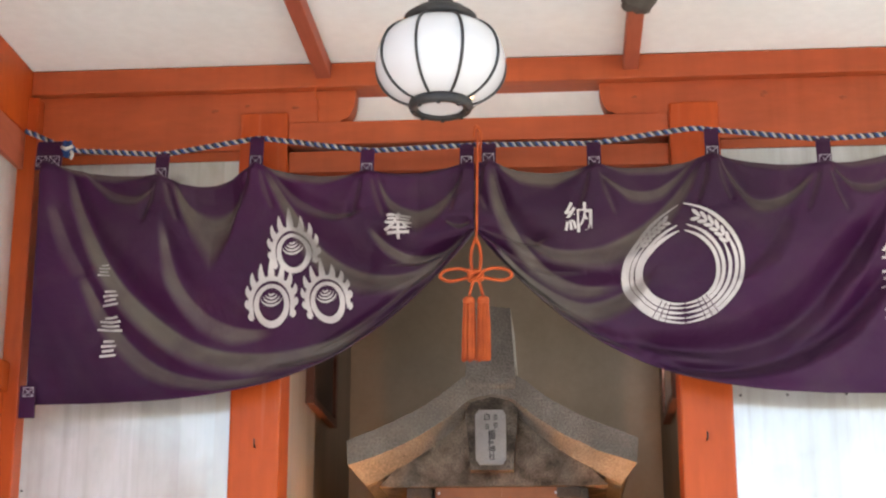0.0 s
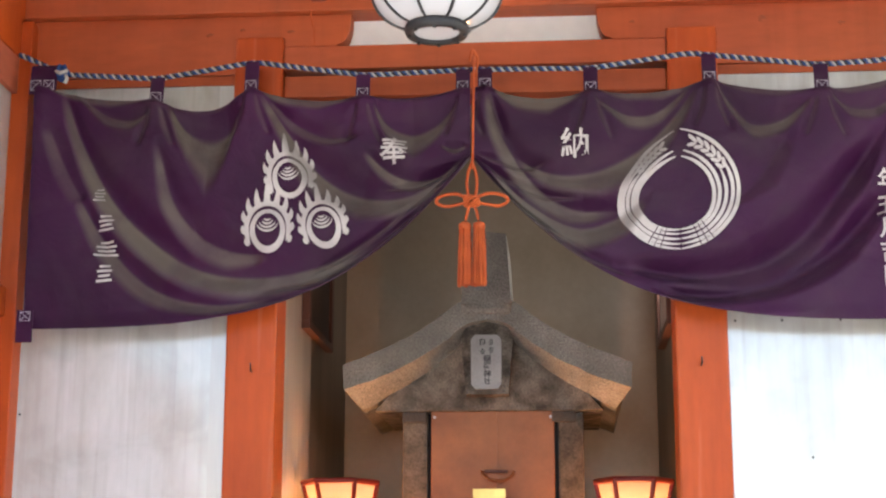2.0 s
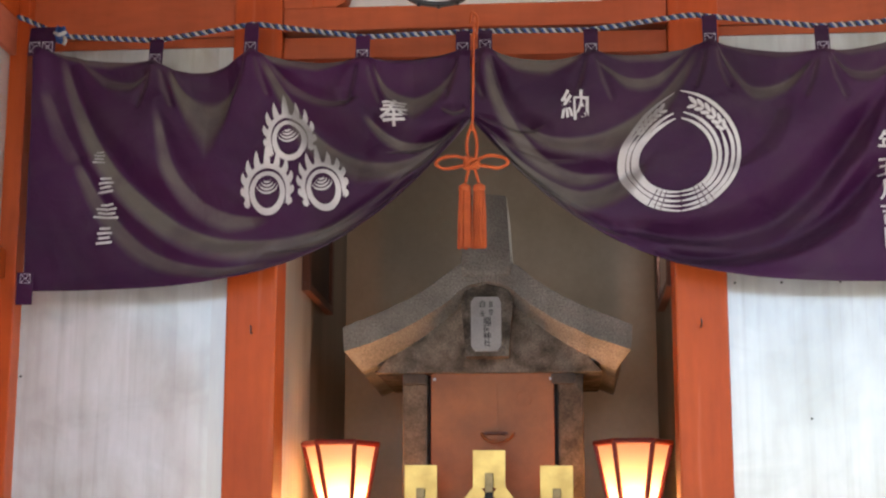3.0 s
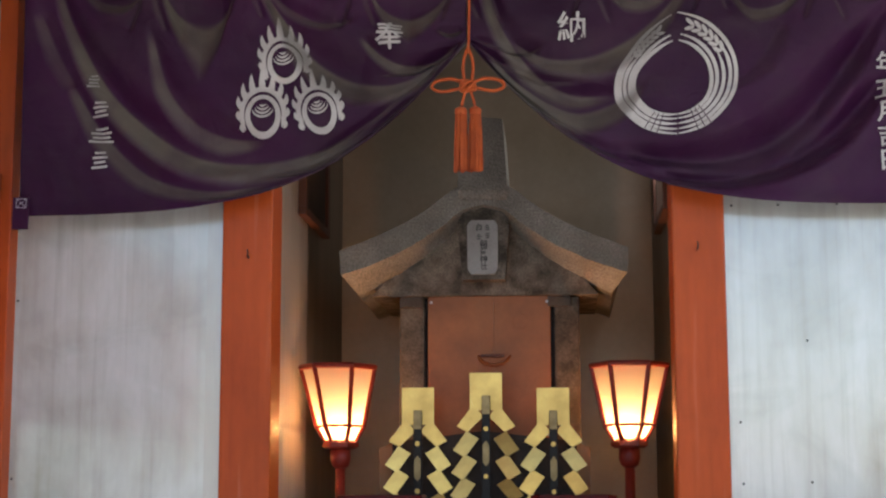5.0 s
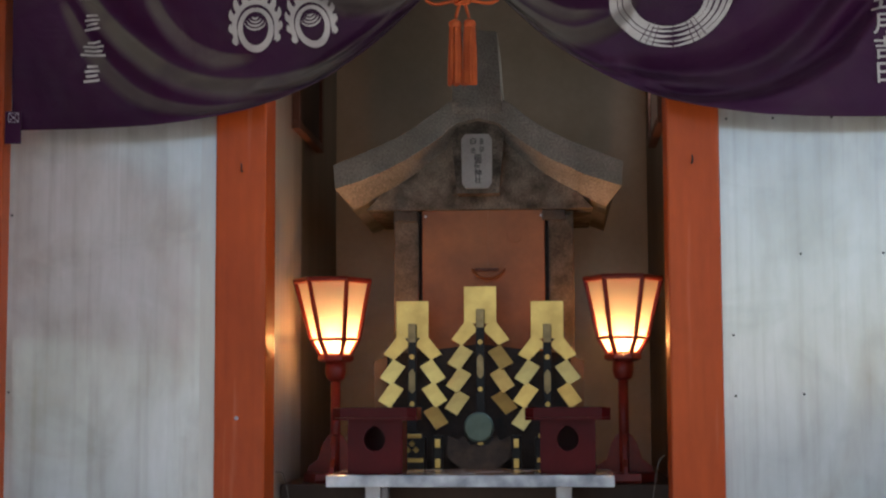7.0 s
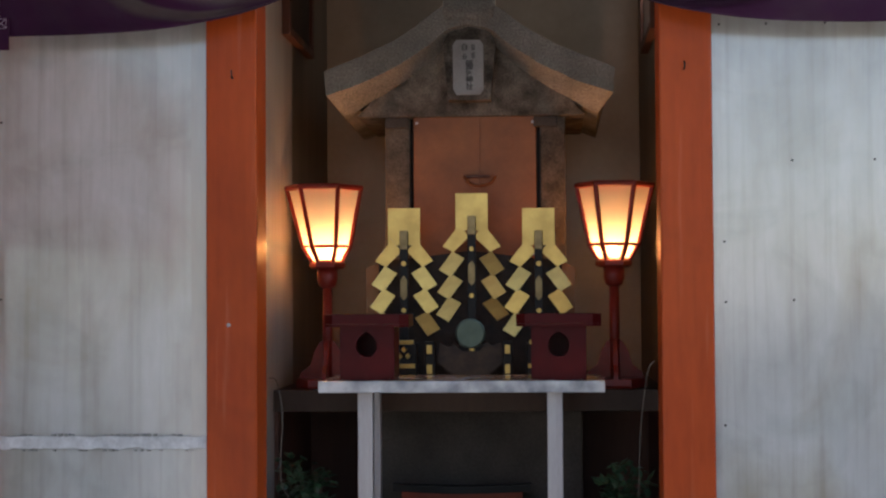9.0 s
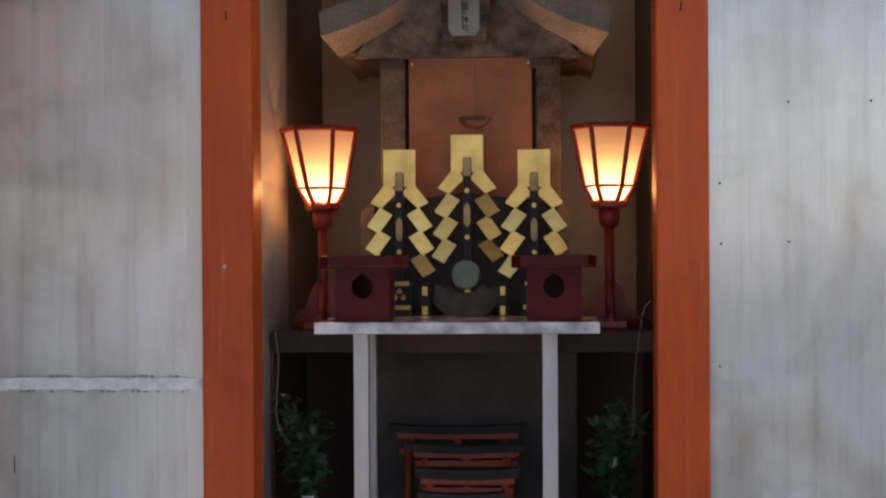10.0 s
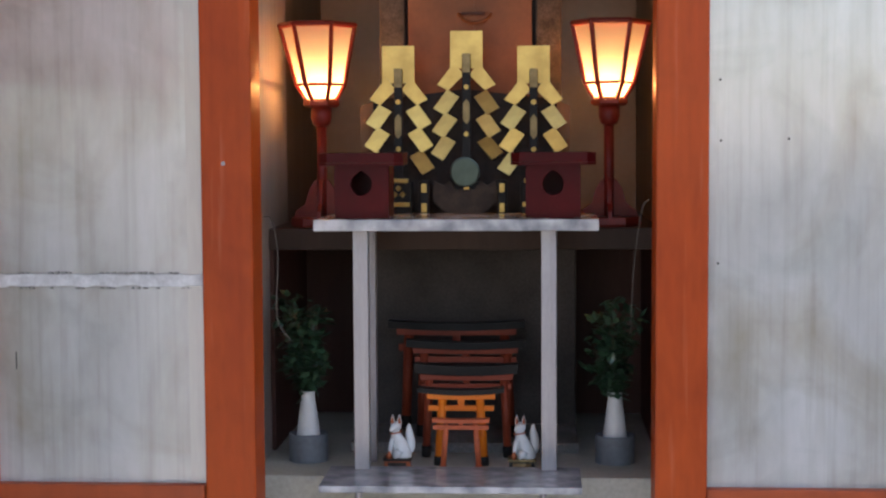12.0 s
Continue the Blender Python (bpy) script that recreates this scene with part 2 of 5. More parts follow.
TORII_B = mat("torii_bright_orange", (0.84, 0.205, 0.012), (0.72, 0.16, 0.01), rough=0.45, scale=12, fine=120, speck=0.9)
TORII_R = mat("torii_faded_red", (0.60, 0.13, 0.050), (0.46, 0.10, 0.04), rough=0.5, scale=12, fine=120)
ORPAINT = mat("orange_red_glaze", (0.50, 0.12, 0.04), None, rough=0.4, scale=30, fine=200)
MIRROR = mat("bronze_mirror", (0.085, 0.105, 0.082), (0.068, 0.085, 0.068), rough=0.35, scale=30, fine=200, bump=0.0, metal=0.8, speck=0.9)
WIRE = mat("pale_wire", (0.20, 0.18, 0.16), None, rough=0.6, scale=30, fine=200)
NEST = mat("dried_mud", (0.10, 0.085, 0.07), None, rough=0.95, scale=40, fine=200, bump=0.8)
FILLER = mat("joint_filler", (0.70, 0.71, 0.72), (0.52, 0.53, 0.54), rough=0.6, scale=30, fine=160, bump=0.2)
GRIME = mat("grey_grime", (0.30, 0.30, 0.29), (0.20, 0.20, 0.19), rough=0.9, scale=40, fine=200)
FROST = mat("frosted_pane", (0.62, 0.50, 0.46), (0.52, 0.42, 0.38), rough=0.4, scale=5, fine=80, bump=0.05, speck=0.9)
KNOT = mat("resin_knot", (0.36, 0.070, 0.020), (0.20, 0.042, 0.014), rough=0.6, scale=60, fine=300)
MDARK = mat("ink_black", (0.03, 0.03, 0.035), None, rough=0.8, scale=30, fine=200)


def lamp_paper():
    """Thin lamp paper: light passes partly straight, partly scattered."""
    m = bpy.data.materials.new("lamp_paper")
    m.use_nodes = True
    nt = m.node_tree
    out = nt.nodes["Material Output"]
    nt.nodes.remove(nt.nodes["Principled BSDF"])
    tl = nt.nodes.new("ShaderNodeBsdfTranslucent")
    tl.inputs[0].default_value = (0.80, 0.80, 0.76, 1)
    df = nt.nodes.new("ShaderNodeBsdfDiffuse")
    df.inputs[0].default_value = (0.74, 0.70, 0.62, 1)
    tr = nt.nodes.new("ShaderNodeBsdfTransparent")
    tr.inputs[0].default_value = (1.0, 0.85, 0.65, 1)
    a, b = nt.nodes.new("ShaderNodeMixShader"), nt.nodes.new("ShaderNodeMixShader")
    a.inputs[0].default_value, b.inputs[0].default_value = 0.35, 0.60
    nt.links.new(tl.outputs[0], a.inputs[1])
    nt.links.new(df.outputs[0], a.inputs[2])
    nt.links.new(a.outputs[0], b.inputs[1])
    nt.links.new(tr.outputs[0], b.inputs[2])
    nt.links.new(b.outputs[0], out.inputs[0])
    return m


def glow(name, col, strength):
    m = bpy.data.materials.new(name)
    m.use_nodes = True
    b = m.node_tree.nodes["Principled BSDF"]
    b.inputs["Base Color"].default_value = (*col, 1)
    b.inputs["Emission Color"].default_value = (*col, 1)
    b.inputs["Emission Strength"].default_value = strength
    return m


PAPER = lamp_paper()
BULB = glow("lit_bulb", (1.0, 0.62, 0.25), 14.0)


# ---- mesh helpers ----
def thing(name, loc, label, category, group="", kind=""):
    e = new(name)
    e.location = loc
    e.empty_display_size = 0.05
    return tagged(e, label, category, group, kind)


def finish(name, bm, material, smooth=False):
    me = bpy.data.meshes.new(name)
    bmesh.ops.recalc_face_normals(bm, faces=bm.faces)
    bm.to_mesh(me)
    bm.free()
    for m in material if isinstance(material, (list, tuple)) else [material]:
        me.materials.append(m)
    if smooth:
        me.polygons.foreach_set("use_smooth", [True] * len(me.polygons))
    return new(name, me)


def part(name, bm, material, parent, label="", smooth=False):
    ob = finish(name, bm, material, smooth)
    ob.parent = parent
    return tagged(ob, label)


def structure(name, bm, material, label, category, smooth=False):
    return tagged(finish(name, bm, material, smooth), label, category, kind="structure")


def box(bm, x0, x1, y0, y1, z0, z1, bevel=0.0, mi=0):
    g = bmesh.ops.create_cube(bm, size=1.0)["verts"]
    for v in g:
        v.co = Vector(((x0 + x1) / 2 + v.co.x * (x1 - x0), (y0 + y1) / 2 + v.co.y * (y1 - y0), (z0 + z1) / 2 + v.co.z * (z1 - z0)))
    faces = {f for v in g for f in v.link_faces}
    for f in faces:
        f.material_index = mi
    if bevel:
        bmesh.ops.bevel(bm, geom=list({e for v in g for e in v.link_edges}), offset=bevel, segments=2, profile=0.6, affect="EDGES", material=-1)
    return bm


def prism(bm, pts, y0, y1, mi=0, axis="y"):
    """A polygon in x, z pushed along y (or in y, z along x, or x, y along z)."""
    def put(p, d):
        return {"y": (p[0], d, p[1]), "x": (d, p[0], p[1]), "z": (p[0], p[1], d)}[axis]
    a = [bm.verts.new(put(p, y0)) for p in pts]
    b = [bm.verts.new(put(p, y1)) for p in pts]
    n = len(pts)
    fs = [bm.faces.new(a), bm.faces.new(b[::-1])]
    for i in range(n):
        fs.append(bm.faces.new((a[i], b[i], b[(i + 1) % n], a[(i + 1) % n])))
    for f in fs:
        f.material_index = mi
    return bm


def lathe(bm, profile, seg=32, cx=0.0, cy=0.0, turn=0.0, mi=0):
    rings = []
    for r, z in profile:
        rings.append([bm.verts.new((cx + max(r, 1e-5) * math.cos(2 * math.pi * i / seg + turn), cy + max(r, 1e-5) * math.sin(2 * math.pi * i / seg + turn), z)) for i in range(seg)])
    for a, b in zip(rings, rings[1:]):
        for i in range(seg):
            bm.faces.new((a[i], a[(i + 1) % seg], b[(i + 1) % seg], b[i])).material_index = mi
    bm.faces.new(rings[0][::-1]).material_index = mi
    bm.faces.new(rings[-1]).material_index = mi
    return bm


def tube(bm, pts, r, seg=8, mi=0):
    """A round bar along points; r is one radius or one a point."""
    pts = [Vector(p) for p in pts]
    rs = r if isinstance(r, (list, tuple)) else [r] * len(pts)
    rings, side = [], None
    for i, p in enumerate(pts):
        d = (pts[min(i + 1, len(pts) - 1)] - pts[max(i - 1, 0)]).normalized()
        if side is None:
            side = d.orthogonal().normalized()
        side = (side - d * side.dot(d)).normalized()
        up = d.cross(side)
        rings.append([bm.verts.new(p + rs[i] * (math.cos(2 * math.pi * k / seg) * side + math.sin(2 * math.pi * k / seg) * up)) for k in range(seg)])
    for a, b in zip(rings, rings[1:]):
        for k in range(seg):
            bm.faces.new((a[k], a[(k + 1) % seg], b[(k + 1) % seg], b[k])).material_index = mi
    bm.faces.new(rings[0][::-1]).material_index = mi
    bm.faces.new(rings[-1]).material_index = mi
    return bm


def spline(pts, n):
    """Smooth points through the given ones."""
    pts = [Vector(p) for p in pts]
    pts = [2 * pts[0] - pts[1], *pts, 2 * pts[-1] - pts[-2]]
    out = []
    for i in range(1, len(pts) - 2):
        a, b, c, d = pts[i - 1:i + 3]
        for k in range(n):
            t = k / n
            out.append(0.5 * (2 * b + (c - a) * t + (2 * a - 5 * b + 4 * c - d) * t * t + (3 * b - a - 3 * c + d) * t ** 3))
    return out + [pts[-2]]


def B():
    return bmesh.new()


# ---- setting ----
structure("ground", box(B(), -400, 400, -400, 400, -0.3, -0.02), GROUND, "pale gravel ground outside the shrine porch", "ground")
structure("floor", box(B(), -1.6, 4.2, -1.9, 1.3, -0.018, 0.0), FLOORC, "grey concrete floor of the porch", "floor")
# ceiling and roof reach past the view on the right to hold back light
structure("ceiling", box(B(), -1.4, 4.2, -1.75, 0.09, 2.757, 2.80), CEIL, "white painted board ceiling of the porch", "ceiling")
structure("roof", box(B(), -1.8, 4.3, -1.85, 0.12, 2.801, 2.95), DARKWOOD, "plain unseen roof over the porch, widened to hold back light", "roof")
# front wall: panels, base and beams
wl = structure("wall_front_left", box(B(), -0.957, -0.505, 0.02, 0.06, 0.797, 2.56), PANEL, "weathered white panel wall between vermilion posts", "wall")
wr = structure("wall_front_right", box(B(), 0.505, 4.0, 0.02, 0.06, 0.797, 2.56), PANEL, "weathered white panel wall beside vermilion post", "wall")
structure("wall_base", box(box(B(), -0.957, -0.41, 0.02, 0.10, 0.0, 0.74), 0.41, 4.0, 0.02, 0.10, 0.0, 0.74), FLOORC, "plain base under the front wall", "wall")
bm = B()
box(bm, -0.957, -0.505, -0.004, 0.09, 0.741, 0.797, 0.004)
structure("trim_sill_left", bm, VERM_H, "vermilion wooden sill under the white panel", "sill")
bm = B()
box(bm, 0.503, 4.0, -0.004, 0.09, 0.741, 0.797, 0.004)
structure("trim_sill_right", bm, VERM_H, "vermilion wooden sill under the white panel", "sill")
for side, nm in ((-1, "post_left"), (1, "post_right")):
    bm = B()
    x0, x1 = sorted((side * 0.400, side * 0.503))
    box(bm, x0, x1, 0.0, 0.108, 0.0, 2.652, 0.005)
    structure(nm, bm, VERM, "square vermilion painted wooden post", "post")
bm = B()
box(bm, -0.974, -0.934, -0.025, 0.06, 0.0, 2.692, 0.003)
structure("post_corner", bm, VERM, "vermilion corner post of the porch", "post")

# ceiling moulding and beams over the opening
structure("trim_moulding", box(B(), -0.957, 4.0, -0.014, 0.06, 2.702, 2.756, 0.003), VERM_H, "vermilion moulding under the ceiling", "moulding")


def beam_end(side):
    """Half beam whose inner end is cut to a soft hook."""
    pts = [(0.957, 2.573), (0.957, 2.7015), (0.258, 2.7015)]
    for i in range(9):
        a = math.pi / 2 * i / 8
        pts.append((0.258 + 0.022 * (1 - math.cos(a)), 2.698 - 0.060 * math.sin(a)))
    pts += [(0.290, 2.632), (0.40, 2.632), (0.40, 2.573)]
    if side > 0:
        pts[0], pts[1] = (4.0, 2.573), (4.0, 2.7015)
    return [(side * x, z) for x, z in pts]


for side, nm in ((-1, "beam_left"), (1, "beam_right")):
    structure(nm, prism(B(), beam_end(side), 0.010, 0.09), VERM_H, "vermilion tie beam with a hooked end", "beam")
structure("trim_beam_left", box(B(), -0.957, -0.503, 0.016, 0.09, 2.552, 2.572), VERM_H, "thin vermilion strip under the beam", "trim")
structure("trim_beam_right", box(B(), 0.503, 4.0, 0.016, 0.09, 2.552, 2.572), VERM_H, "thin vermilion strip under the beam", "trim")
structure("lintel_upper", box(B(), -0.3995, 0.3995, 0.006, 0.10, 2.580, 2.631, 0.003), VERM_H, "vermilion lintel over the alcove", "lintel")
structure("lintel_lower", box(B(), -0.3995, 0.3995, 0.018, 0.10, 2.522, 2.569, 0.003), VERM_H, "vermilion lower lintel over the alcove", "lintel")
structure("wall_transom", box(B(), -0.40, 0.40, 0.055, 0.085, 2.56, 2.756), CEIL, "white panel between beam ends", "wall")
for side in (-1, 1):
    bm = B()
    box(bm, side * 0.3235 - 0.0155, side * 0.3235 + 0.0155, -1.74, -0.015, 2.720, 2.756, 0.003)
    structure("rafter_left" if side < 0 else "rafter_right", bm, VERM_F, "thin faded vermilion rafter under white ceiling", "rafter")

# side wall of the porch
structure("wall_left", box(B(), -1.06, -0.972, -1.74, 0.06, 0.0, 2.756), PANEL, "white panel side wall of the porch", "wall")
structure("beam_side", box(B(), -0.971, -0.9565, -1.74, 0.005, 2.610, 2.7565, 0.002), VERM, "vermilion beam along the side wall", "beam")
structure("beam_side_lower", box(B(), -0.9712, -0.9585, -1.74, -0.026, 2.530, 2.6095, 0.002), VERM_F, "faded vermilion board under the side beam", "beam")
structure("rail_side", box(B(), -0.9715, -0.955, -1.74, -0.026, 2.055, 2.115, 0.003), VERM, "vermilion rail along the side wall", "rail")

structure("wall_left_lower", box(B(), -0.9717, -0.964, -1.74, -0.026, 1.62, 2.054), VERM, "vermilion boards on the lower side wall", "wall")

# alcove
# paler left front, darker right and inner parts: light falloff painted in
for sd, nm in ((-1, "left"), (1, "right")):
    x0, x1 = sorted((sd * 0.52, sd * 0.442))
    structure("wall_alcove_" + nm, box(B(), x0, x1, 0.109, 0.70, 0.3, 3.05), BOARD if sd < 0 else SHADE_BOARD, "varnished board side wall with light and shade in its colour", "wall")
    structure("wall_alcove_inner_" + nm, box(B(), x0, x1, 0.7005, 1.36, 0.3, 3.05), SHADE_BOARD, "inner side wall of the alcove with shade in its colour", "wall")
structure("wall_alcove_back", box(B(), -0.442, 0.442, 1.32, 1.36, 0.3, 3.05), PLASTER, "beige plaster back wall of the alcove", "wall")
structure("ceiling_alcove", box(B(), -0.442, 0.442, 0.121, 1.32, 3.00, 3.05), DARKWOOD, "dark board ceiling of the alcove", "ceiling")
structure("wall_alcove_front", box(B(), -0.52, 0.52, 0.121, 0.15, 2.66, 3.0), PLASTER, "plain wall over the alcove opening", "wall")
structure("platform", box(B(), -0.441, 0.441, 0.17, 1.315, 0.02, 0.780, 0.004), PLAT, "pale grey stone platform in the alcove", "platform")
structure("plinth", box(B(), -0.26, 0.26, 0.42, 0.66, 0.780, 0.803, 0.004), STONE, "low grey stone plinth on the platform", "plinth")
structure("pedestal", box(B(), -0.26, 0.26, 0.66, 0.98, 0.780, 1.240, 0.006), STONE_D, "dark stone pedestal under the shelf", "pedestal")
structure("wainscot_back", box(box(B(), -0.441, -0.262, 0.93, 0.99, 0.781, 1.24), 0.262, 0.441, 0.93, 0.99, 0.781, 1.24), BROWNWOOD, "dark brown boards below the shelf", "wainscot")
# dark boards added where the side walls fall into shade below the shelf
for s_, nm in ((-1, "shade_board_west"), (1, "shade_board_east")):
    x0, x1 = sorted((s_ * 0.4415, s_ * 0.432))
    structure(nm, box(B(), x0, x1, 0.43, 0.929, 0.7815, 1.2425), BROWNWOOD, "dark side boards added for the shade below the shelf", "wainscot")
structure("shelf", box(B(), -0.4415, 0.4415, 0.42, 1.315, 1.243, 1.292, 0.003), DARKWOOD, "dark wooden shelf across the alcove", "shelf")


win = new("window_daylight", bpy.data.lights.new("window_daylight", "AREA"))
win.data.shape, win.data.size, win.data.size_y = "RECTANGLE", 0.32, 0.38
win.data.energy, win.data.color = 0.45, (1.0, 0.95, 0.88)
win.matrix_world = look((0.415, 0.78, 2.34), (-0.4, 0.85, 2.3))


def side_window(side):
    t = thing("side_window", (side * 0.442, 0.80, 2.122), "brown framed window in the alcove side wall", "window", "alcove windows", "structure")
    s = -side
    for y0, y1, z0, z1 in ((-0.25, 0.14, 0.0, 0.020), (-0.25, 0.14, 0.42, 0.44), (-0.25, -0.225, 0.020, 0.42), (0.105, 0.14, 0.020, 0.42)):
        x0, x1 = sorted((0.0, s * 0.020))
        part("window_frame", box(B(), x0, x1, y0, y1, z0, z1, 0.002), BROWNWOOD, t)
    x0, x1 = sorted((0.001, s * 0.012))
    part("pane", box(B(), x0, x1, -0.225, 0.105, 0.020, 0.42), DARKWOOD if side < 0 else FROST, t, "dark board pane" if side < 0 else "pale frosted pane")


side_window(-1)
side_window(1)


# ---- curtain ----
XL, XR = -0.900, 0.900
TABS = (-0.888, -0.648, -0.451, -0.221, -0.017, 0.028, 0.241, 0.478, 0.699, 0.895)
TABZ = (2.522, 2.490, 2.511, 2.489, 2.499, 2.504, 2.491, 2.507, 2.484, 2.525)

SAGS = (0.012, 0.030, 0.018, 0.012, 0.005, 0.021, 0.016, 0.013, 0.014)


def top_z(x):
    """Upper edge: held at the tabs, sagging between them."""
    for a, b, za, zb, deep in zip(TABS, TABS[1:], TABZ, TABZ[1:], SAGS):
        if a <= x <= b:
            t = (x - a) / (b - a)
            sag = deep * (4 * t * (1 - t)) ** 0.8
            return za + (zb - za) * t - sag + 0.012
    return (TABZ[0] if x < TABS[0] else TABZ[-1]) + 0.012


def line_z(x, v):
    """Height of the cloth line v (0 upper edge, 1 hem) over x: the lines gather at the tie in the middle."""
    u = 1 - min(1.0, abs(x) / 0.90)
    zl = 2.53 + (2.026 - 2.53) * v
    zc = 2.50 - 0.132 * min(1.0, v / 0.42) ** 0.9
    h = u ** 3.6
    low = zl + (zc - zl) * h
    t = top_z(x)
    k = max(0.0, 1 - v * 3.0)
    return low + (t - (2.53 + (2.50 - 2.53) * h)) * k * k


# folds of the cloth: a crease with the cloth sagging out below it, given by x, z, breadth points
CREASES = {True: [], False: []}


def fold(depth, fold_sheen, *pts, hang=False):
    """One fold, left to right; grey sheen is painted on its upward lip. A hanging pouch sags straight down."""
    p = spline([(x, z + 0.006, 0) for x, z, w in pts], 8)
    w = np.interp(np.linspace(0, 1, len(p)), np.linspace(0, 1, len(pts)), [q[2] for q in pts])
    CREASES[pts[0][0] + pts[-1][0] < 0].append((depth, fold_sheen, np.array([(q.x, q.y) for q in p]), w, hang))


# from the outer corner and the tabs, down and across to the tie
fold(0.55, 0.35, (-0.868, 2.440, 0.014), (-0.830, 2.350, 0.022), (-0.790, 2.278, 0.020))
fold(1.0, 0.95, (-0.838, 2.512, 0.008), (-0.800, 2.405, 0.016), (-0.715, 2.262, 0.030), (-0.577, 2.152, 0.036), (-0.440, 2.124, 0.040), (-0.300, 2.148, 0.030), (-0.170, 2.222, 0.012))
fold(0.9, 0.85, (-0.806, 2.300, 0.010), (-0.738, 2.190, 0.024), (-0.643, 2.101, 0.028), (-0.520, 2.068, 0.022), (-0.380, 2.082, 0.012))
fold(0.8, 0.60, (-0.815, 2.510, 0.006), (-0.750, 2.464, 0.020), (-0.696, 2.454, 0.018), (-0.660, 2.472, 0.006), hang=True)
fold(0.8, 1.0, (-0.622, 2.482, 0.010), (-0.589, 2.432, 0.040), (-0.540, 2.412, 0.090), (-0.503, 2.424, 0.055), (-0.472, 2.466, 0.008), hang=True)
fold(0.55, 0.70, (-0.640, 2.400, 0.008), (-0.606, 2.280, 0.022), (-0.551, 2.210, 0.030), (-0.486, 2.178, 0.030), (-0.400, 2.168, 0.010))
fold(1.0, 1.0, (-0.432, 2.508, 0.007), (-0.370, 2.414, 0.018), (-0.307, 2.332, 0.034), (-0.220, 2.285, 0.042), (-0.124, 2.286, 0.026), (-0.019, 2.350, 0.006))
fold(0.8, 0.45, (-0.414, 2.492, 0.006), (-0.360, 2.440, 0.014), (-0.290, 2.406, 0.014), (-0.225, 2.412, 0.006))
fold(0.8, 0.90, (-0.200, 2.480, 0.008), (-0.172, 2.434, 0.024), (-0.118, 2.414, 0.042), (-0.066, 2.434, 0.026), (-0.026, 2.478, 0.006), hang=True)
fold(0.9, 0.85, (-0.215, 2.376, 0.008), (-0.171, 2.336, 0.016), (-0.124, 2.318, 0.020), (-0.065, 2.328, 0.015), (-0.019, 2.360, 0.005))
fold(0.8, 0.70, (-0.060, 2.386, 0.005), (-0.035, 2.378, 0.011), (-0.010, 2.384, 0.006))
fold(0.8, 0.25, (-0.420, 2.098, 0.008), (-0.300, 2.120, 0.014), (-0.180, 2.196, 0.012), (-0.040, 2.318, 0.005))
fold(0.9, 0.95, (0.034, 2.492, 0.006), (0.050, 2.431, 0.016), (0.078, 2.370, 0.022), (0.130, 2.300, 0.026), (0.200, 2.256, 0.026), (0.300, 2.250, 0.010))
fold(0.8, 0.75, (0.249, 2.478, 0.006), (0.311, 2.444, 0.022), (0.374, 2.450, 0.022), (0.444, 2.502, 0.006), hang=True)
fold(0.9, 0.80, (0.085, 2.362, 0.006), (0.165, 2.326, 0.026), (0.246, 2.330, 0.042), (0.325, 2.366, 0.040), (0.394, 2.424, 0.022), (0.455, 2.500, 0.006))
fold(1.0, 0.95, (0.036, 2.342, 0.005), (0.095, 2.280, 0.018), (0.166, 2.232, 0.030), (0.225, 2.216, 0.040), (0.290, 2.236, 0.036), (0.345, 2.270, 0.010))
fold(0.8, 0.70, (0.489, 2.506, 0.006), (0.518, 2.462, 0.022), (0.561, 2.420, 0.026), (0.623, 2.428, 0.022), (0.684, 2.474, 0.006), hang=True)
fold(0.7, 0.40, (0.712, 2.480, 0.006), (0.752, 2.452, 0.020), (0.806, 2.450, 0.020), (0.870, 2.490, 0.008), hang=True)
fold(1.9, 0.14, (0.290, 2.136, 0.010), (0.439, 2.118, 0.024), (0.561, 2.142, 0.034), (0.655, 2.200, 0.036), (0.737, 2.294, 0.030), (0.820, 2.412, 0.012))
fold(1.9, 0.10, (0.370, 2.084, 0.010), (0.478, 2.078, 0.020), (0.609, 2.106, 0.030), (0.720, 2.172, 0.032), (0.830, 2.290, 0.014))
fold(0.8, 0.55, (0.014, 2.338, 0.004), (0.100, 2.254, 0.009), (0.200, 2.168, 0.010), (0.320, 2.108, 0.006))
fold(0.6, 0.10, (0.500, 2.250, 0.010), (0.570, 2.310, 0.030), (0.620, 2.390, 0.020))
fold(0.7, 0.45, (-0.330, 2.128, 0.004), (-0.220, 2.186, 0.008), (-0.110, 2.272, 0.007), (-0.012, 2.352, 0.003))
fold(0.7, 0.30, (-0.560, 2.048, 0.006), (-0.430, 2.062, 0.010), (-0.300, 2.104, 0.009), (-0.150, 2.204, 0.005))
fold(0.7, 0.35, (-0.180, 2.300, 0.004), (-0.110, 2.306, 0.008), (-0.050, 2.334, 0.006), (-0.010, 2.362, 0.003))
fold(0.7, 0.35, (0.012, 2.356, 0.003), (0.070, 2.316, 0.008), (0.140, 2.286, 0.010), (0.220, 2.276, 0.005))
fold(0.7, 0.30, (0.012, 2.366, 0.003), (0.050, 2.352, 0.007), (0.100, 2.340, 0.008), (0.150, 2.350, 0.004))
fold(0.7, 0.15, (0.110, 2.220, 0.004), (0.220, 2.140, 0.008), (0.340, 2.082, 0.010), (0.480, 2.050, 0.006))
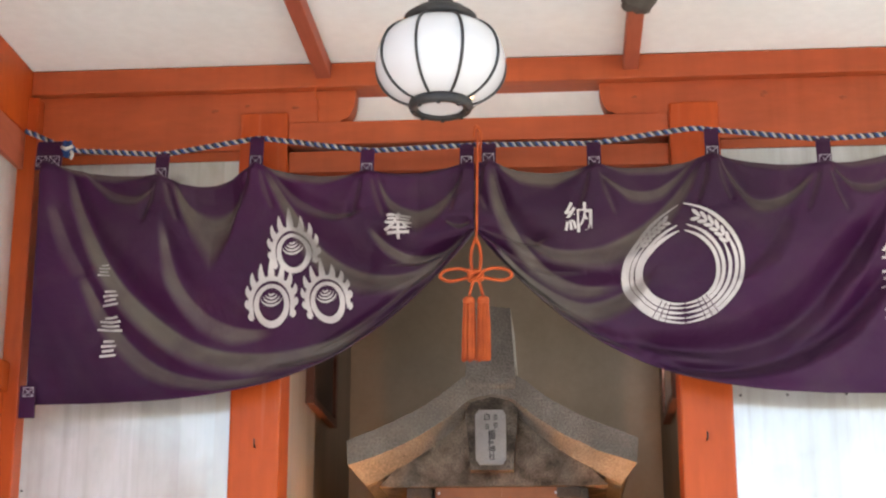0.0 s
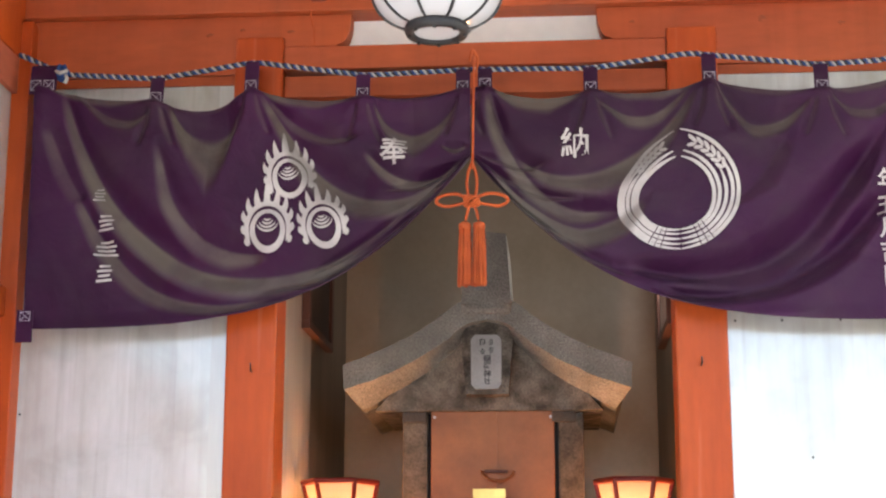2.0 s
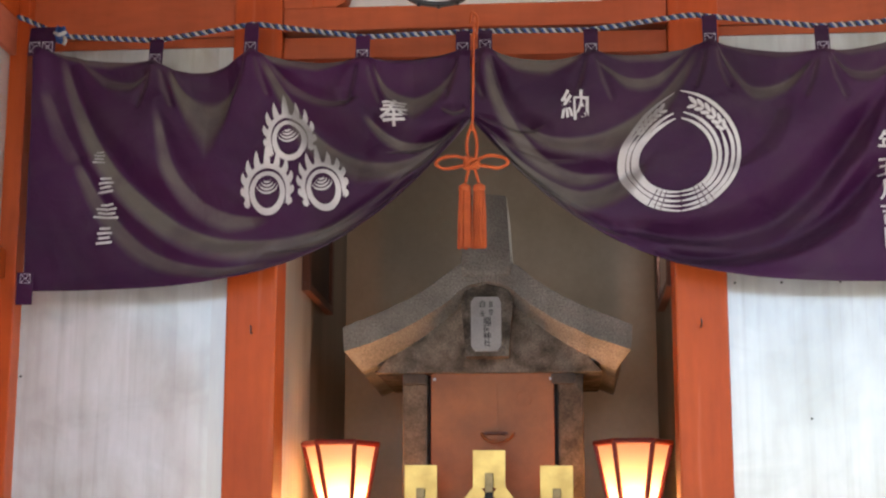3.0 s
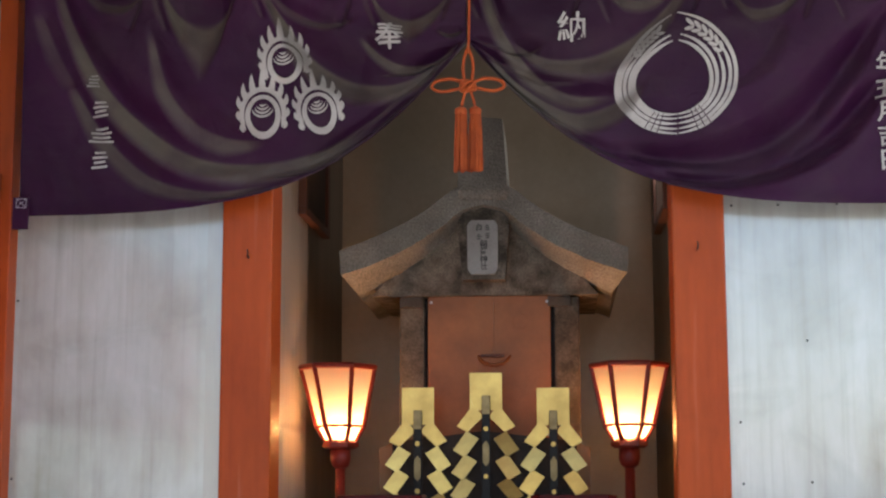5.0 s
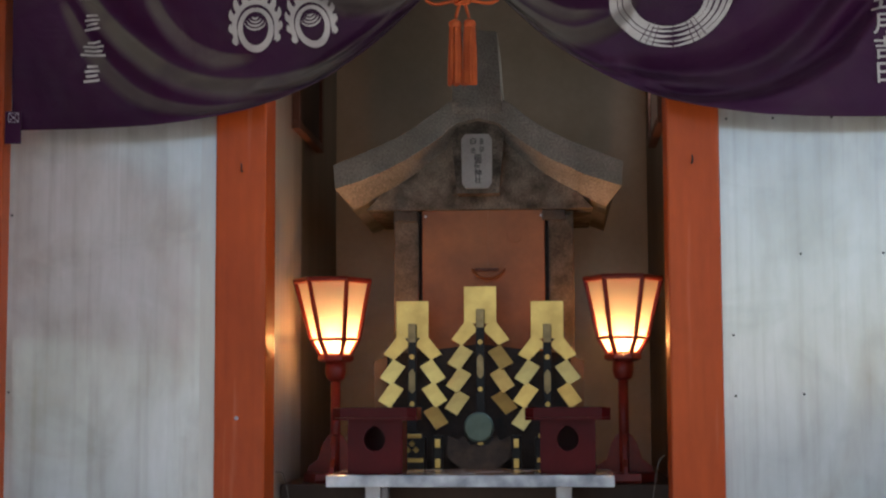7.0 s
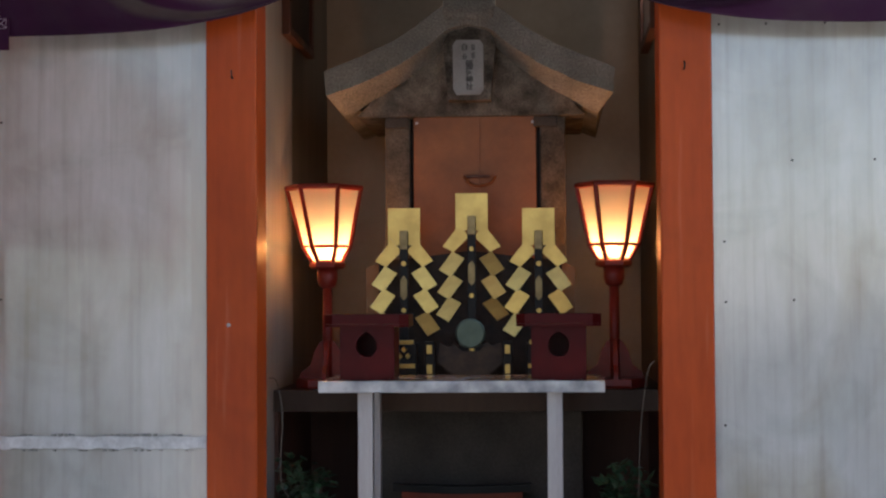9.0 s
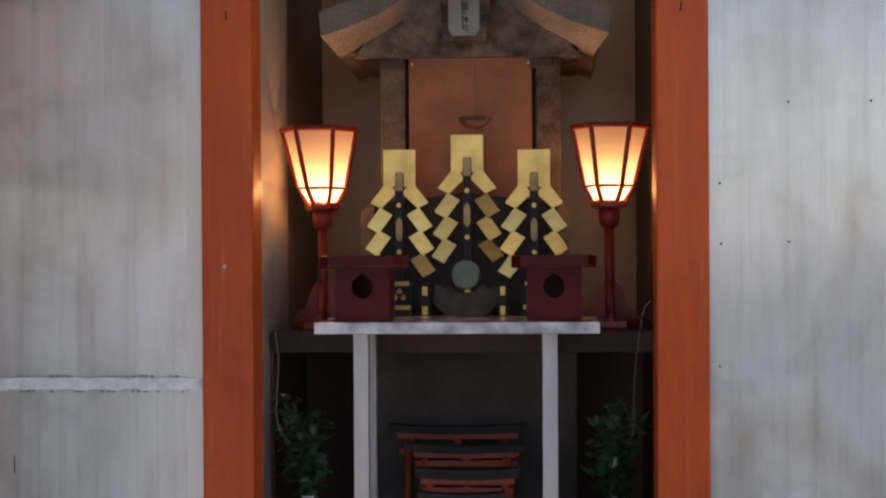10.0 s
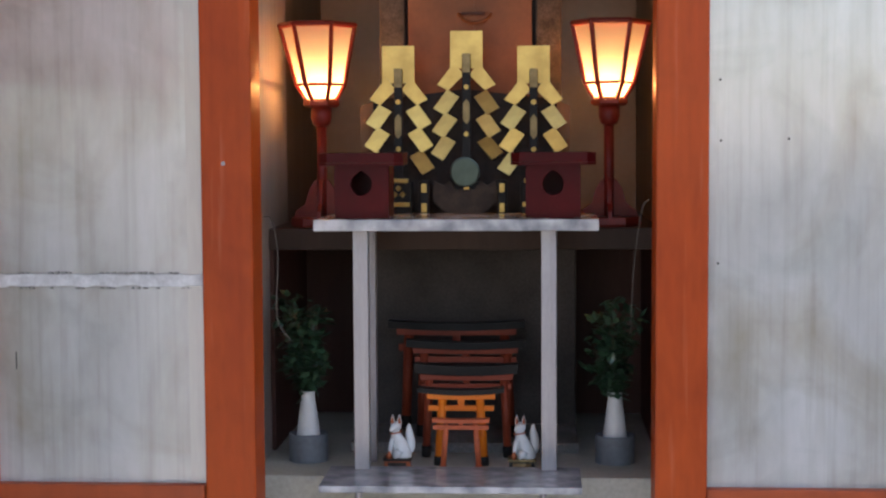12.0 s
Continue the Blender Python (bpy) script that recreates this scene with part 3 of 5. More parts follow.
# short pulls beside the tabs
for k, (tx, tz) in enumerate(zip(TABS[1:9], TABZ[1:9])):
    q = 0.8 + 0.25 * math.sin(3.1 * k)
    fold(0.6, 0.30, (tx + 0.012, tz - 0.012, 0.004), (tx + 0.030 * q, tz - 0.052, 0.009), (tx + 0.052 * q, tz - 0.100, 0.006))
    fold(0.6, 0.22, (tx - 0.046 * q, tz - 0.096, 0.006), (tx - 0.028 * q, tz - 0.050, 0.009), (tx - 0.012, tz - 0.012, 0.004))
# the upper edge curls out between the tabs
for a, b, k, w in zip(TABS, TABS[1:], (0.8, 0.1, 0.9, 0.15, 0.0, 1.0, 0.55, 0.3, 0.4), (0.014, 0.01, 0.018, 0.01, 0.01, 0.030, 0.016, 0.014, 0.014)):
    if k:
        fold(0.5, k, *[(x, top_z(x) - 0.004, w * q) for x, q in ((a + 0.016, 0.3), (a + (b - a) * 0.3, 0.9), (a + (b - a) * 0.6, 1.0), (b - 0.016, 0.3))], hang=True)

NV, NX = 168, 300
VS = np.linspace(0, 1, NV + 1)


def soft(q, a, b):
    q = np.clip((q - a) / (b - a), 0.0, 1.0)
    return q * q * (3 - 2 * q)


def drape(x0, x1):
    """Grids of height, depth and painted sheen over one half of the curtain."""
    xs = np.linspace(x0, x1, NX + 1)
    Z = np.array([[line_z(x, v) for v in VS] for x in xs])
    X, V = np.meshgrid(xs, VS, indexing="ij")
    U = 1 - np.minimum(1.0, np.abs(X) / 0.90)
    side = 3 if x0 + x1 < 0 else 8
    Y = np.zeros_like(Z)
    D = np.zeros_like(Z)
    for depth, fold_sheen, p, w, hang in CREASES[x0 + x1 < 0]:
        best = np.full(Z.shape, 9.0)
        S, W, T = np.zeros_like(Z), np.full(Z.shape, 0.01), np.zeros_like(Z)
        n = len(p) - 1
        if hang:
            S = np.interp(X, p[:, 0], p[:, 1]) - Z
            W = np.interp(X, p[:, 0], w)
            T = np.interp(X, p[:, 0], np.linspace(0, 1, n + 1), left=0.0, right=1.0)
            S[(X < p[0, 0]) | (X > p[-1, 0])] = -1.0
        for k in range(0 if hang else n):
            d = p[k + 1] - p[k]
            qx, qz = X - p[k, 0], Z - p[k, 1]
            t = np.clip((qx * d[0] + qz * d[1]) / (d @ d), 0, 1)
            ex, ez = qx - t * d[0], qz - t * d[1]
            dist = np.hypot(ex, ez)
            m = dist < best
            best[m] = dist[m]
            S[m] = (np.sign(d[1] * qx - d[0] * qz) * dist)[m]
            W[m] = (w[k] + (w[k + 1] - w[k]) * t)[m]
            T[m] = ((k + t) / n)[m]
        end = soft(T, 0.0, 0.10) * soft(1 - T, 0.0, 0.14)
        q = S / W
        fall = np.where(q > 0, 1 - soft(q, 0.0, 1.45), np.exp(-(q / 1.25) ** 2))
        Y += depth * (0.007 + 0.80 * np.minimum(W, 0.05)) * fall * (0.25 + 0.75 * end)
        # grey sheen painted just below each crease, fading downward
        D = np.maximum(D, fold_sheen * end * soft(q, -0.10, 0.16) * (1 - soft(q, 0.70, 1.50)))
    rough = np.array([[0.010 * noise.noise((x * 3.0, v * 2.0, side)) + 0.003 * noise.noise((x * 11.0, v * 7.0, side)) + 0.0011 * noise.noise((x * 34.0, v * 21.0, side)) for v in VS] for x in xs])
    Y += rough
    for tx in TABS:
        q = (X - tx) / (0.020 + 0.16 * V)
        Y -= 0.016 * np.exp(-q * q) * np.exp(-V * 5.0) * np.minimum(1.0, V / 0.05 + 0.3)
    # the gathered roll of the hem
    Y -= (0.014 * np.exp(-((1 - V) / 0.03) ** 2) - 0.010 * np.exp(-((0.93 - V) / 0.03) ** 2)) * U
    # uneven painted sheen and faint streaks
    streak = np.array([[noise.noise(((v + 0.9 * (abs(x) / 0.9) ** 4) * 9.0, x * 2.2, side + 5)) for v in VS] for x in xs])
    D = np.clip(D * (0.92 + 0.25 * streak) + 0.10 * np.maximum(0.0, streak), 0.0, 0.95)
    return xs, Z, -0.074 + Y, D


DRAPES = {True: drape(XL, -0.001), False: drape(0.001, XR)}


def cloth_point(x, z):
    """Depth and painted sheen of the cloth at x, z."""
    xs, Z, Y, D = DRAPES[x < 0]
    f = min(max((x - xs[0]) / (xs[1] - xs[0]), 0.0), NX - 1e-6)
    i, k = int(f), f - int(f)
    def at(c):
        return np.array((np.interp(-z, -Z[c], Y[c]), np.interp(-z, -Z[c], D[c])))
    return at(i) * (1 - k) + at(i + 1) * k


def cloth_half(left):
    xs, Z, Y, D = DRAPES[left]
    bm = B()
    layer = bm.verts.layers.float.new("fold_sheen")
    grid = []
    for i, x in enumerate(xs):
        col = [bm.verts.new((x, y, z)) for y, z in zip(Y[i], Z[i])]
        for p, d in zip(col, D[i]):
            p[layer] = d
        grid.append(col)
    for a, b in zip(grid, grid[1:]):
        for j in range(NV):
            bm.faces.new((a[j], b[j], b[j + 1], a[j + 1]))
    return bm


curtain = thing("shrine_curtain", (0, 0, -0.006), "purple shrine curtain with white crests, tied up in the middle", "curtain")
for left in (True, False):
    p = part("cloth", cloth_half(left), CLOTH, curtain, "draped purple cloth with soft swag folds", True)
    sol = p.modifiers.new("thickness", "SOLIDIFY")
    sol.thickness, sol.offset = 0.0015, 0.0


def rope_z(x):
    return float(np.interp(x, [-0.947, -0.85, -0.651, -0.449, -0.218, -0.002, 0.241, 0.442, 0.696, 0.83, 0.95], [2.610, 2.563, 2.549, 2.580, 2.546, 2.553, 2.550, 2.577, 2.546, 2.553, 2.60]))


def tab(x, z, w):
    bm = B()
    zr = rope_z(x) + 0.006
    path = [(-0.052, zr), (-0.062, zr - 0.004), (-0.066, zr - 0.014), (-0.072, z), (-0.074, z - 0.018)]
    rows = []
    for y, zz in path:
        rows.append([bm.verts.new((x + w * k, y, zz)) for k in (-0.5, -0.17, 0.17, 0.5)])
    for a, b in zip(rows, rows[1:]):
        for k in range(3):
            bm.faces.new((a[k], a[k + 1], b[k + 1], b[k]))
    t = part("tab", bm, CLOTH, curtain, "purple cloth loop with stitched square")
    t.modifiers.new("thickness", "SOLIDIFY").thickness = 0.002
    n = 2 if w > 0.04 else 1
    for i in range(n):
        cx = x + (i - (n - 1) / 2) * 0.027
        bm = B()
        s, y = 0.0105, -0.0765
        c = [(cx - s, y, z - s), (cx + s, y, z - s), (cx + s, y, z + s), (cx - s, y, z + s)]
        for a, b in ((0, 1), (1, 2), (2, 3), (3, 0), (0, 2), (1, 3)):
            tube(bm, [c[a], c[b]], 0.0007, 5)
        part("stitching", bm, THREAD, t, "pale crossed stitching")


for tx, tz in zip(TABS, TABZ):
    tab(tx, tz + 0.014, 0.056 if tx < -0.8 else 0.029)
bm = B()
box(bm, -0.905, -0.872, -0.098, -0.094, 1.995, 2.06, 0.001)
low_tab = part("tab", bm, CLOTH, curtain, "purple cloth tab at the lower corner")
bm = B()
for a, b in (((-0.897, 2.038), (-0.877, 2.038)), ((-0.877, 2.038), (-0.877, 2.056)), ((-0.877, 2.056), (-0.897, 2.056)), ((-0.897, 2.056), (-0.897, 2.038)), ((-0.897, 2.038), (-0.877, 2.056)), ((-0.877, 2.038), (-0.897, 2.056))):
    tube(bm, [(a[0], -0.0992, a[1]), (b[0], -0.0992, b[1])], 0.0007, 5)
part("stitching", bm, THREAD, low_tab, "pale crossed stitching")


def on_cloth(bm, lift=0.0035):
    """Lay a flat x, z figure on the cloth."""
    layer = bm.verts.layers.float.new("fold_sheen")
    for v in bm.verts:
        y, d = cloth_point(v.co.x, v.co.z)
        v.co.y = y - lift - 0.0015
        v[layer] = 0.55 * d
    return bm


def ribbon(bm, pts, w):
    """A flat band through x, z points; w one width or one a point."""
    n = len(pts)
    ws = w if isinstance(w, (list, tuple)) else [w] * n
    rows = []
    for i, p in enumerate(pts):
        a, b = pts[max(i - 1, 0)], pts[min(i + 1, n - 1)]
        dx, dz = b[0] - a[0], b[1] - a[1]
        d = math.hypot(dx, dz) or 1.0
        nx, nz = -dz / d, dx / d
        rows.append([bm.verts.new((p[0] + nx * ws[i] * k, 0, p[1] + nz * ws[i] * k)) for k in (-0.5, 0.0, 0.5)])
    for a, b in zip(rows, rows[1:]):
        for k in range(2):
            bm.faces.new((a[k], a[k + 1], b[k + 1], b[k]))
    return bm


def arc(cx, cz, rx, rz, a0, a1, n=28, tilt=0.0):
    out = []
    for i in range(n + 1):
        a = radians(a0 + (a1 - a0) * i / n)
        x, z = rx * math.cos(a), rz * math.sin(a)
        c, s = math.cos(radians(tilt)), math.sin(radians(tilt))
        out.append((cx + c * x - s * z, cz + s * x + c * z))
    return out


def jewel(cx, cz, k=1.0, tilt=0.0):
    """One flaming jewel: ring, hanging inner arcs, fingered flames."""
    bm = B()
    def oval(rx, rz, a0, a1, n):
        return arc(0, 0, rx * k, rz * k, a0, a1, n)
    # the ring is broader below
    ribbon(bm, [(x, z - 0.002 * k) for x, z in oval(0.0310, 0.0380, 90, 450, 48)], [k * (0.0105 - 0.0022 * math.cos(2 * math.pi * q / 48)) for q in range(49)])
    for i in range(4):
        w = (0.0062 + 0.0050 * i) * k
        ribbon(bm, arc(0, (0.0225 - 0.0030 * i) * k, w, (0.0045 + 0.0042 * i) * k, 185, 355, 16), [0.0006 + 0.0040 * k * math.sin(math.pi * q / 16) for q in range(17)])
    # flame band close round the ring, then broad fingers that curl upward
    ribbon(bm, oval(0.0428, 0.0515, -32, 212, 48), [0.001 + 0.0088 * k * min(1, 4 * math.sin(math.pi * q / 48)) for q in range(49)])
    n = 10
    for i in range(n + 1):
        deg = -26 + 232 * i / n
        a = radians(deg)
        up = max(0.0, math.sin(a))
        ln = (0.020 + 0.010 * up + (0.010 if i == n // 2 else 0.0)) * k
        x0, z0 = 0.0440 * k * math.cos(a), 0.0530 * k * math.sin(a)
        out = math.cos(a)
        pts, ws = [], []
        for j in range(9):
            f = j / 8
            pts.append((x0 + ln * f * out * (0.85 - 0.55 * f), z0 + ln * f * (0.55 * math.sin(a) + 0.25 + 0.45 * f)))
            ws.append(k * 0.0130 * (1 - f ** 1.8) ** 0.8 + 0.0005)
        ribbon(bm, pts, ws)
    c, q = math.cos(radians(tilt)), math.sin(radians(tilt))
    for v in bm.verts:
        v.co = Vector((cx + c * v.co.x - q * v.co.z, 0, cz + q * v.co.x + c * v.co.z))
    return bm


for cx, cz, k, tl in ((-0.367, 2.329, 0.96, 9), (-0.409, 2.223, 1.01, 2), (-0.295, 2.227, 0.95, 13)):
    part("crest", on_cloth(jewel(cx, cz, k, tl)), WHITECLOTH, curtain, "white flaming jewel crest")


def wreath_point(cx, cz, deg, f):
    """A point on the wreath: angle, and 0 inner to 1 outer edge; radii shaped to fit the camera's view."""
    angs = (0, 45, 90, 120, 152, 190, 225, 270, 315, 360)
    rin = np.interp(deg % 360, angs, (0.064, 0.064, 0.068, 0.062, 0.066, 0.086, 0.088, 0.074, 0.072, 0.064))
    rout = np.interp(deg % 360, angs, (0.121, 0.122, 0.131, 0.110, 0.102, 0.125, 0.125, 0.117, 0.112, 0.121))
    r = rin + (rout - rin) * f
    return cx + r * math.cos(radians(deg)), cz + r * math.sin(radians(deg))


def smooth_line(pts, n=2):
    for _ in range(n):
        pts = [pts[0], *[((a[0] + 2 * b[0] + c[0]) / 4, (a[1] + 2 * b[1] + c[1]) / 4) for a, b, c in zip(pts, pts[1:], pts[2:])], pts[-1]]
    return pts


def wreath(cx, cz):
    """Two rice ears bent into a ring."""
    bm = B()
    def strand(f, a0, a1, w):
        pts = smooth_line([wreath_point(cx, cz, a0 + (a1 - a0) * i / 40, f) for i in range(41)], 8)
        ribbon(bm, pts, [w * min(1.0, 0.3 + 4 * min(i, 40 - i) / 40) for i in range(41)])
    for f, hi, lo, w in ((0.06, 86, 95, 0.0078), (0.26, 84, 97, 0.0074), (0.49, 30, 150, 0.0074), (0.73, 40, 142, 0.0074), (0.95, 88, 93, 0.0080)):
        strand(f, -89.4, hi, w)
        strand(f, 269.4, lo, w)
    for ear, a0, step in ((1, 80, -8.4), (-1, 104, 8.0)):
        for i in range(6):
            for f0, f1 in ((0.44, 0.60), (0.80, 0.63)):
                p, q = wreath_point(cx, cz, a0 + step * i, f0), wreath_point(cx, cz, a0 + step * (i + 1.25), f1)
                grain = [(p[0] + (q[0] - p[0]) * t, p[1] + (q[1] - p[1]) * t) for t in (0, 0.2, 0.5, 0.8, 1)]
                ribbon(bm, grain, [0.0012, 0.0064, 0.0082, 0.0060, 0.0012])
    return bm


part("crest", on_cloth(wreath(0.411, 2.285)), WHITECLOTH, curtain, "white rice wreath crest")
for a0 in (238, 244, 250, 290, 297, 304):
    bm = ribbon(B(), [wreath_point(0.411, 2.285, a0, k / 8) for k in range(9)], 0.0018)
    part("binding_line", on_cloth(bm, 0.0052), CLOTH, curtain, "purple line across the wreath")


def glyph(text, cx, cz, size):
    """A brush character laid on the cloth."""
    fc = bpy.data.curves.new("glyph", "FONT")
    fc.body, fc.size, fc.align_x, fc.align_y = text, size, "CENTER", "CENTER"
    fc.offset = size * 0.015
    ob = new("glyph", fc)
    me = bpy.data.meshes.new_from_object(ob.evaluated_get(bpy.context.evaluated_depsgraph_get()))
    bpy.data.objects.remove(ob)
    bm = B()
    bm.from_mesh(me)
    bmesh.ops.triangulate(bm, faces=bm.faces)
    for _ in range(5):
        bmesh.ops.subdivide_edges(bm, edges=[e for e in bm.edges if e.calc_length() > 0.0035], cuts=1)
        bmesh.ops.triangulate(bm, faces=bm.faces)
    for v in bm.verts:
        v.co = Vector((cx + v.co.x, 0, cz + v.co.y))
    return on_cloth(bm, 0.005)


def flat_glyph(text, cx, cz, size, y):
    """A character cut flat on an upright face."""
    fc = bpy.data.curves.new("glyph", "FONT")
    fc.body, fc.size, fc.align_x, fc.align_y, fc.offset = text, size, "CENTER", "CENTER", size * 0.012
    ob = new("glyph", fc)
    me = bpy.data.meshes.new_from_object(ob.evaluated_get(bpy.context.evaluated_depsgraph_get()))
    bpy.data.objects.remove(ob)
    bm = B()
    bm.from_mesh(me)
    for v in bm.verts:
        v.co = Vector((cx + v.co.x, y, cz + v.co.y))
    return bm


part("character", glyph("奉", -0.155, 2.376, 0.060), WHITECLOTH, curtain, "white brush character")
part("character", glyph("納", 0.208, 2.384, 0.060), WHITECLOTH, curtain, "white brush character")
for i, ch in enumerate("年五月吉日"):
    part("character", glyph(ch, 0.818 - 0.001 * i, 2.300 - 0.048 * i, 0.046), WHITECLOTH, curtain, "white brush character")
# a donor's signature as plain bars
for x, z, w, hh in ((-0.758, 2.302, 0.020, 0.030), (-0.742, 2.243, 0.034, 0.036), (-0.739, 2.190, 0.044, 0.036), (-0.738, 2.137, 0.032, 0.040)):
    bm = B()
    for k, e in ((-0.38, 0.50), (-0.13, 0.36), (0.12, 0.44), (0.37, 0.30)):
        ribbon(bm, [(x - w * e, z + hh * k - 0.001), (x, z + hh * k), (x + w * e, z + hh * k + 0.002)], hh * 0.13)
    part("writing_bar", on_cloth(bm), WHITECLOTH, curtain, "white bars of dyed writing")


# ---- rope, cord, tassel ----
def rope():
    t = thing("twisted_rope", (0, 0, -0.004), "twisted white, blue and black rope holding the curtain", "rope")
    xs = np.linspace(-0.948, 1.0, 1000)
    ker = np.ones(21) / 21
    z = np.array([rope_z(x) for x in xs])
    z = np.convolve(np.pad(z, 10, "edge"), ker, "valid")
    for k, m in ((0, R_WHITE), (1, R_BLUE), (2, R_BLACK)):
        pts = []
        for x, zz in zip(xs, z):
            a = 2 * math.pi * (x / 0.0175 + k / 3)
            pts.append((x, -0.056 + 0.0029 * math.cos(a), zz + 0.0029 * math.sin(a)))
        part("strand", tube(B(), pts, 0.0031, 6), m, t, "", True)
    bm = B()
    for j in range(3):
        pts = [(-0.850 + 0.012 * math.cos(q) * (1 - 0.2 * j), -0.064 - 0.004 * j, 2.560 + 0.012 * math.sin(q) + 0.004 * j) for q in np.linspace(j, j + 5.2, 18)]
        tube(bm, pts, 0.0042, 7)
    part("knot", bm, R_BLUE, t, "blue and white rope knot", True)
    bm = B()
    tube(bm, spline([(-0.845, -0.068, 2.560), (-0.838, -0.075, 2.548), (-0.842, -0.074, 2.538)], 6), 0.004, 7)
    tube(bm, spline([(-0.862, -0.070, 2.566), (-0.85, -0.082, 2.558), (-0.838, -0.074, 2.566)], 6), 0.004, 7)
    part("rope_end", bm, R_WHITE, t, "", True)


rope()


def tassel_cord():
    t = thing("tassel_cord", (0.003, -0.10, 2.249), "orange silk cord with bow and two tassels tying the curtain", "tassel")
    part("cord", tube(tube(B(), [(0.004, 0.024, 0.322), (0.004, 0.004, 0.30), (0.004, -0.010, 0.25), (0.003, -0.014, 0.18), (0.002, -0.012, 0.105), (0.0, -0.010, 0.075)], 0.0024, 8), spline([(-0.006, 0.03, 0.312), (0.0, 0.012, 0.33), (0.010, 0.03, 0.318), (0.006, 0.03, 0.28)], 6), 0.0024, 8), ORANGECORD, t, "", True)
    for s in (-1, 1):
        part("cord_loop", tube(B(), spline([(0, -0.006, 0.088), (s * 0.007, -0.008, 0.068), (s * 0.010, -0.010, 0.045), (s * 0.007, -0.010, 0.016)], 8), 0.0032, 8), ORANGECORD, t, "", True)
        part("bow_loop", tube(B(), spline([(s * 0.004, -0.010, 0.014), (s * 0.032, -0.010, 0.024), (s * 0.062, -0.009, 0.020), (s * 0.070, -0.008, 0.008), (s * 0.052, -0.006, 0.000), (s * 0.024, -0.008, 0.004), (s * 0.004, -0.010, 0.008)], 8), 0.0034, 8), ORANGECORD, t, "", True)
        part("cord_tail", tube(B(), spline([(s * 0.003, -0.010, 0.006), (s * 0.008, -0.010, -0.010), (s * 0.013, -0.010, -0.030)], 6), 0.003, 8), ORANGECORD, t, "", True)
        bm = B()
        lathe(bm, [(0.004, -0.032), (0.011, -0.036), (0.0125, -0.042), (0.011, -0.048)], 16, s * 0.014, -0.010)
        r = random.Random(5 + s)
        for i in range(70):
            a, q = r.uniform(0, 6.28), math.sqrt(r.random())
            x0, y0 = s * 0.014 + 0.011 * q * math.cos(a), -0.010 + 0.010 * q * math.sin(a)
            x1, y1 = s * 0.0145 + 0.0145 * q * math.cos(a), -0.010 + 0.013 * q * math.sin(a)
            tube(bm, [(x0, y0, -0.044), ((x0 + x1) / 2 + r.uniform(-0.001, 0.001), (y0 + y1) / 2, -0.09), (x1, y1, -0.158 + r.uniform(-0.004, 0.004))], 0.0014, 5)
        part("tassel", bm, ORANGECORD, t, "orange silk tassel")
    bm = B()
    for j in range(5):
        tube(bm, [(0.014 * math.cos(q + j), -0.012 + 0.005 * math.sin(q * 2 + j), 0.009 + 0.010 * math.sin(q)) for q in np.linspace(j * 0.7, j * 0.7 + 5.0, 16)], 0.0032, 7)
    part("knot", bm, ORANGECORD, t, "", True)


tassel_cord()


# ---- hanging lantern ----
def hanging_lantern():
    t = thing("hanging_lantern", (-0.006, -0.87, 2.40), "white glass globe lantern with black iron ribs under the ceiling", "lantern")
    prof = [(0.044, -0.066), (0.062, -0.060), (0.082, -0.046), (0.096, -0.026), (0.101, -0.004), (0.098, 0.018), (0.088, 0.037), (0.070, 0.052), (0.048, 0.061)]
    prof = [(p.x * 0.98, p.y) for p in spline([(r, z, 0) for r, z in prof], 4)]
    part("globe", lathe(B(), prof, 48), OPAL, t, "glossy opal white glass globe", True)
    for i in range(9):
        a = radians(-66.6 + 40 * i)
        pts = [((r + 0.0015) * math.cos(a), (r + 0.0015) * math.sin(a), z) for r, z in prof]
        part("rib", tube(B(), pts, 0.0024, 6), IRON, t, "", True)
    part("lower_ring", lathe(B(), [(0.036, -0.066), (0.047, -0.064), (0.049, -0.072), (0.046, -0.079), (0.037, -0.079), (0.034, -0.072), (0.036, -0.066)], 40), IRON, t, "black iron ring with bolts", True)
    for i in range(8):
        a = 2 * math.pi * i / 8
        part("bolt", lathe(B(), [(0.003, -0.082), (0.003, -0.078)], 8, 0.0415 * math.cos(a), 0.0415 * math.sin(a)), IRON, t)
    part("lower_glass", lathe(B(), [(0.034, -0.074), (0.035, -0.070)], 32), OPAL, t)
    part("cap", lathe(B(), [(0.050, 0.060), (0.057, 0.066), (0.056, 0.072), (0.040, 0.084), (0.022, 0.090), (0.016, 0.110), (0.010, 0.115)], 40), IRON, t, "black iron cap", True)
    part("rod", lathe(B(), [(0.005, 0.108), (0.005, 0.345)], 12), IRON, t)
    part("ceiling_plate", lathe(B(), [(0.035, 0.343), (0.038, 0.352), (0.036, 0.3565)], 24), IRON, t)


hanging_lantern()
bm = B()
bmesh.ops.create_icosphere(bm, subdivisions=3, radius=0.03)
for v in bm.verts:
    v.co *= 1 + 0.35 * noise.noise(v.co * 60)
    v.co = Vector((v.co.x * 1.1 + 0.328, v.co.y * 1.3 - 0.375, v.co.z * 0.6 + 2.712))
tagged(finish("insect_nest", bm, NEST, True), "small dark mud insect nest on the rafter", "nest")


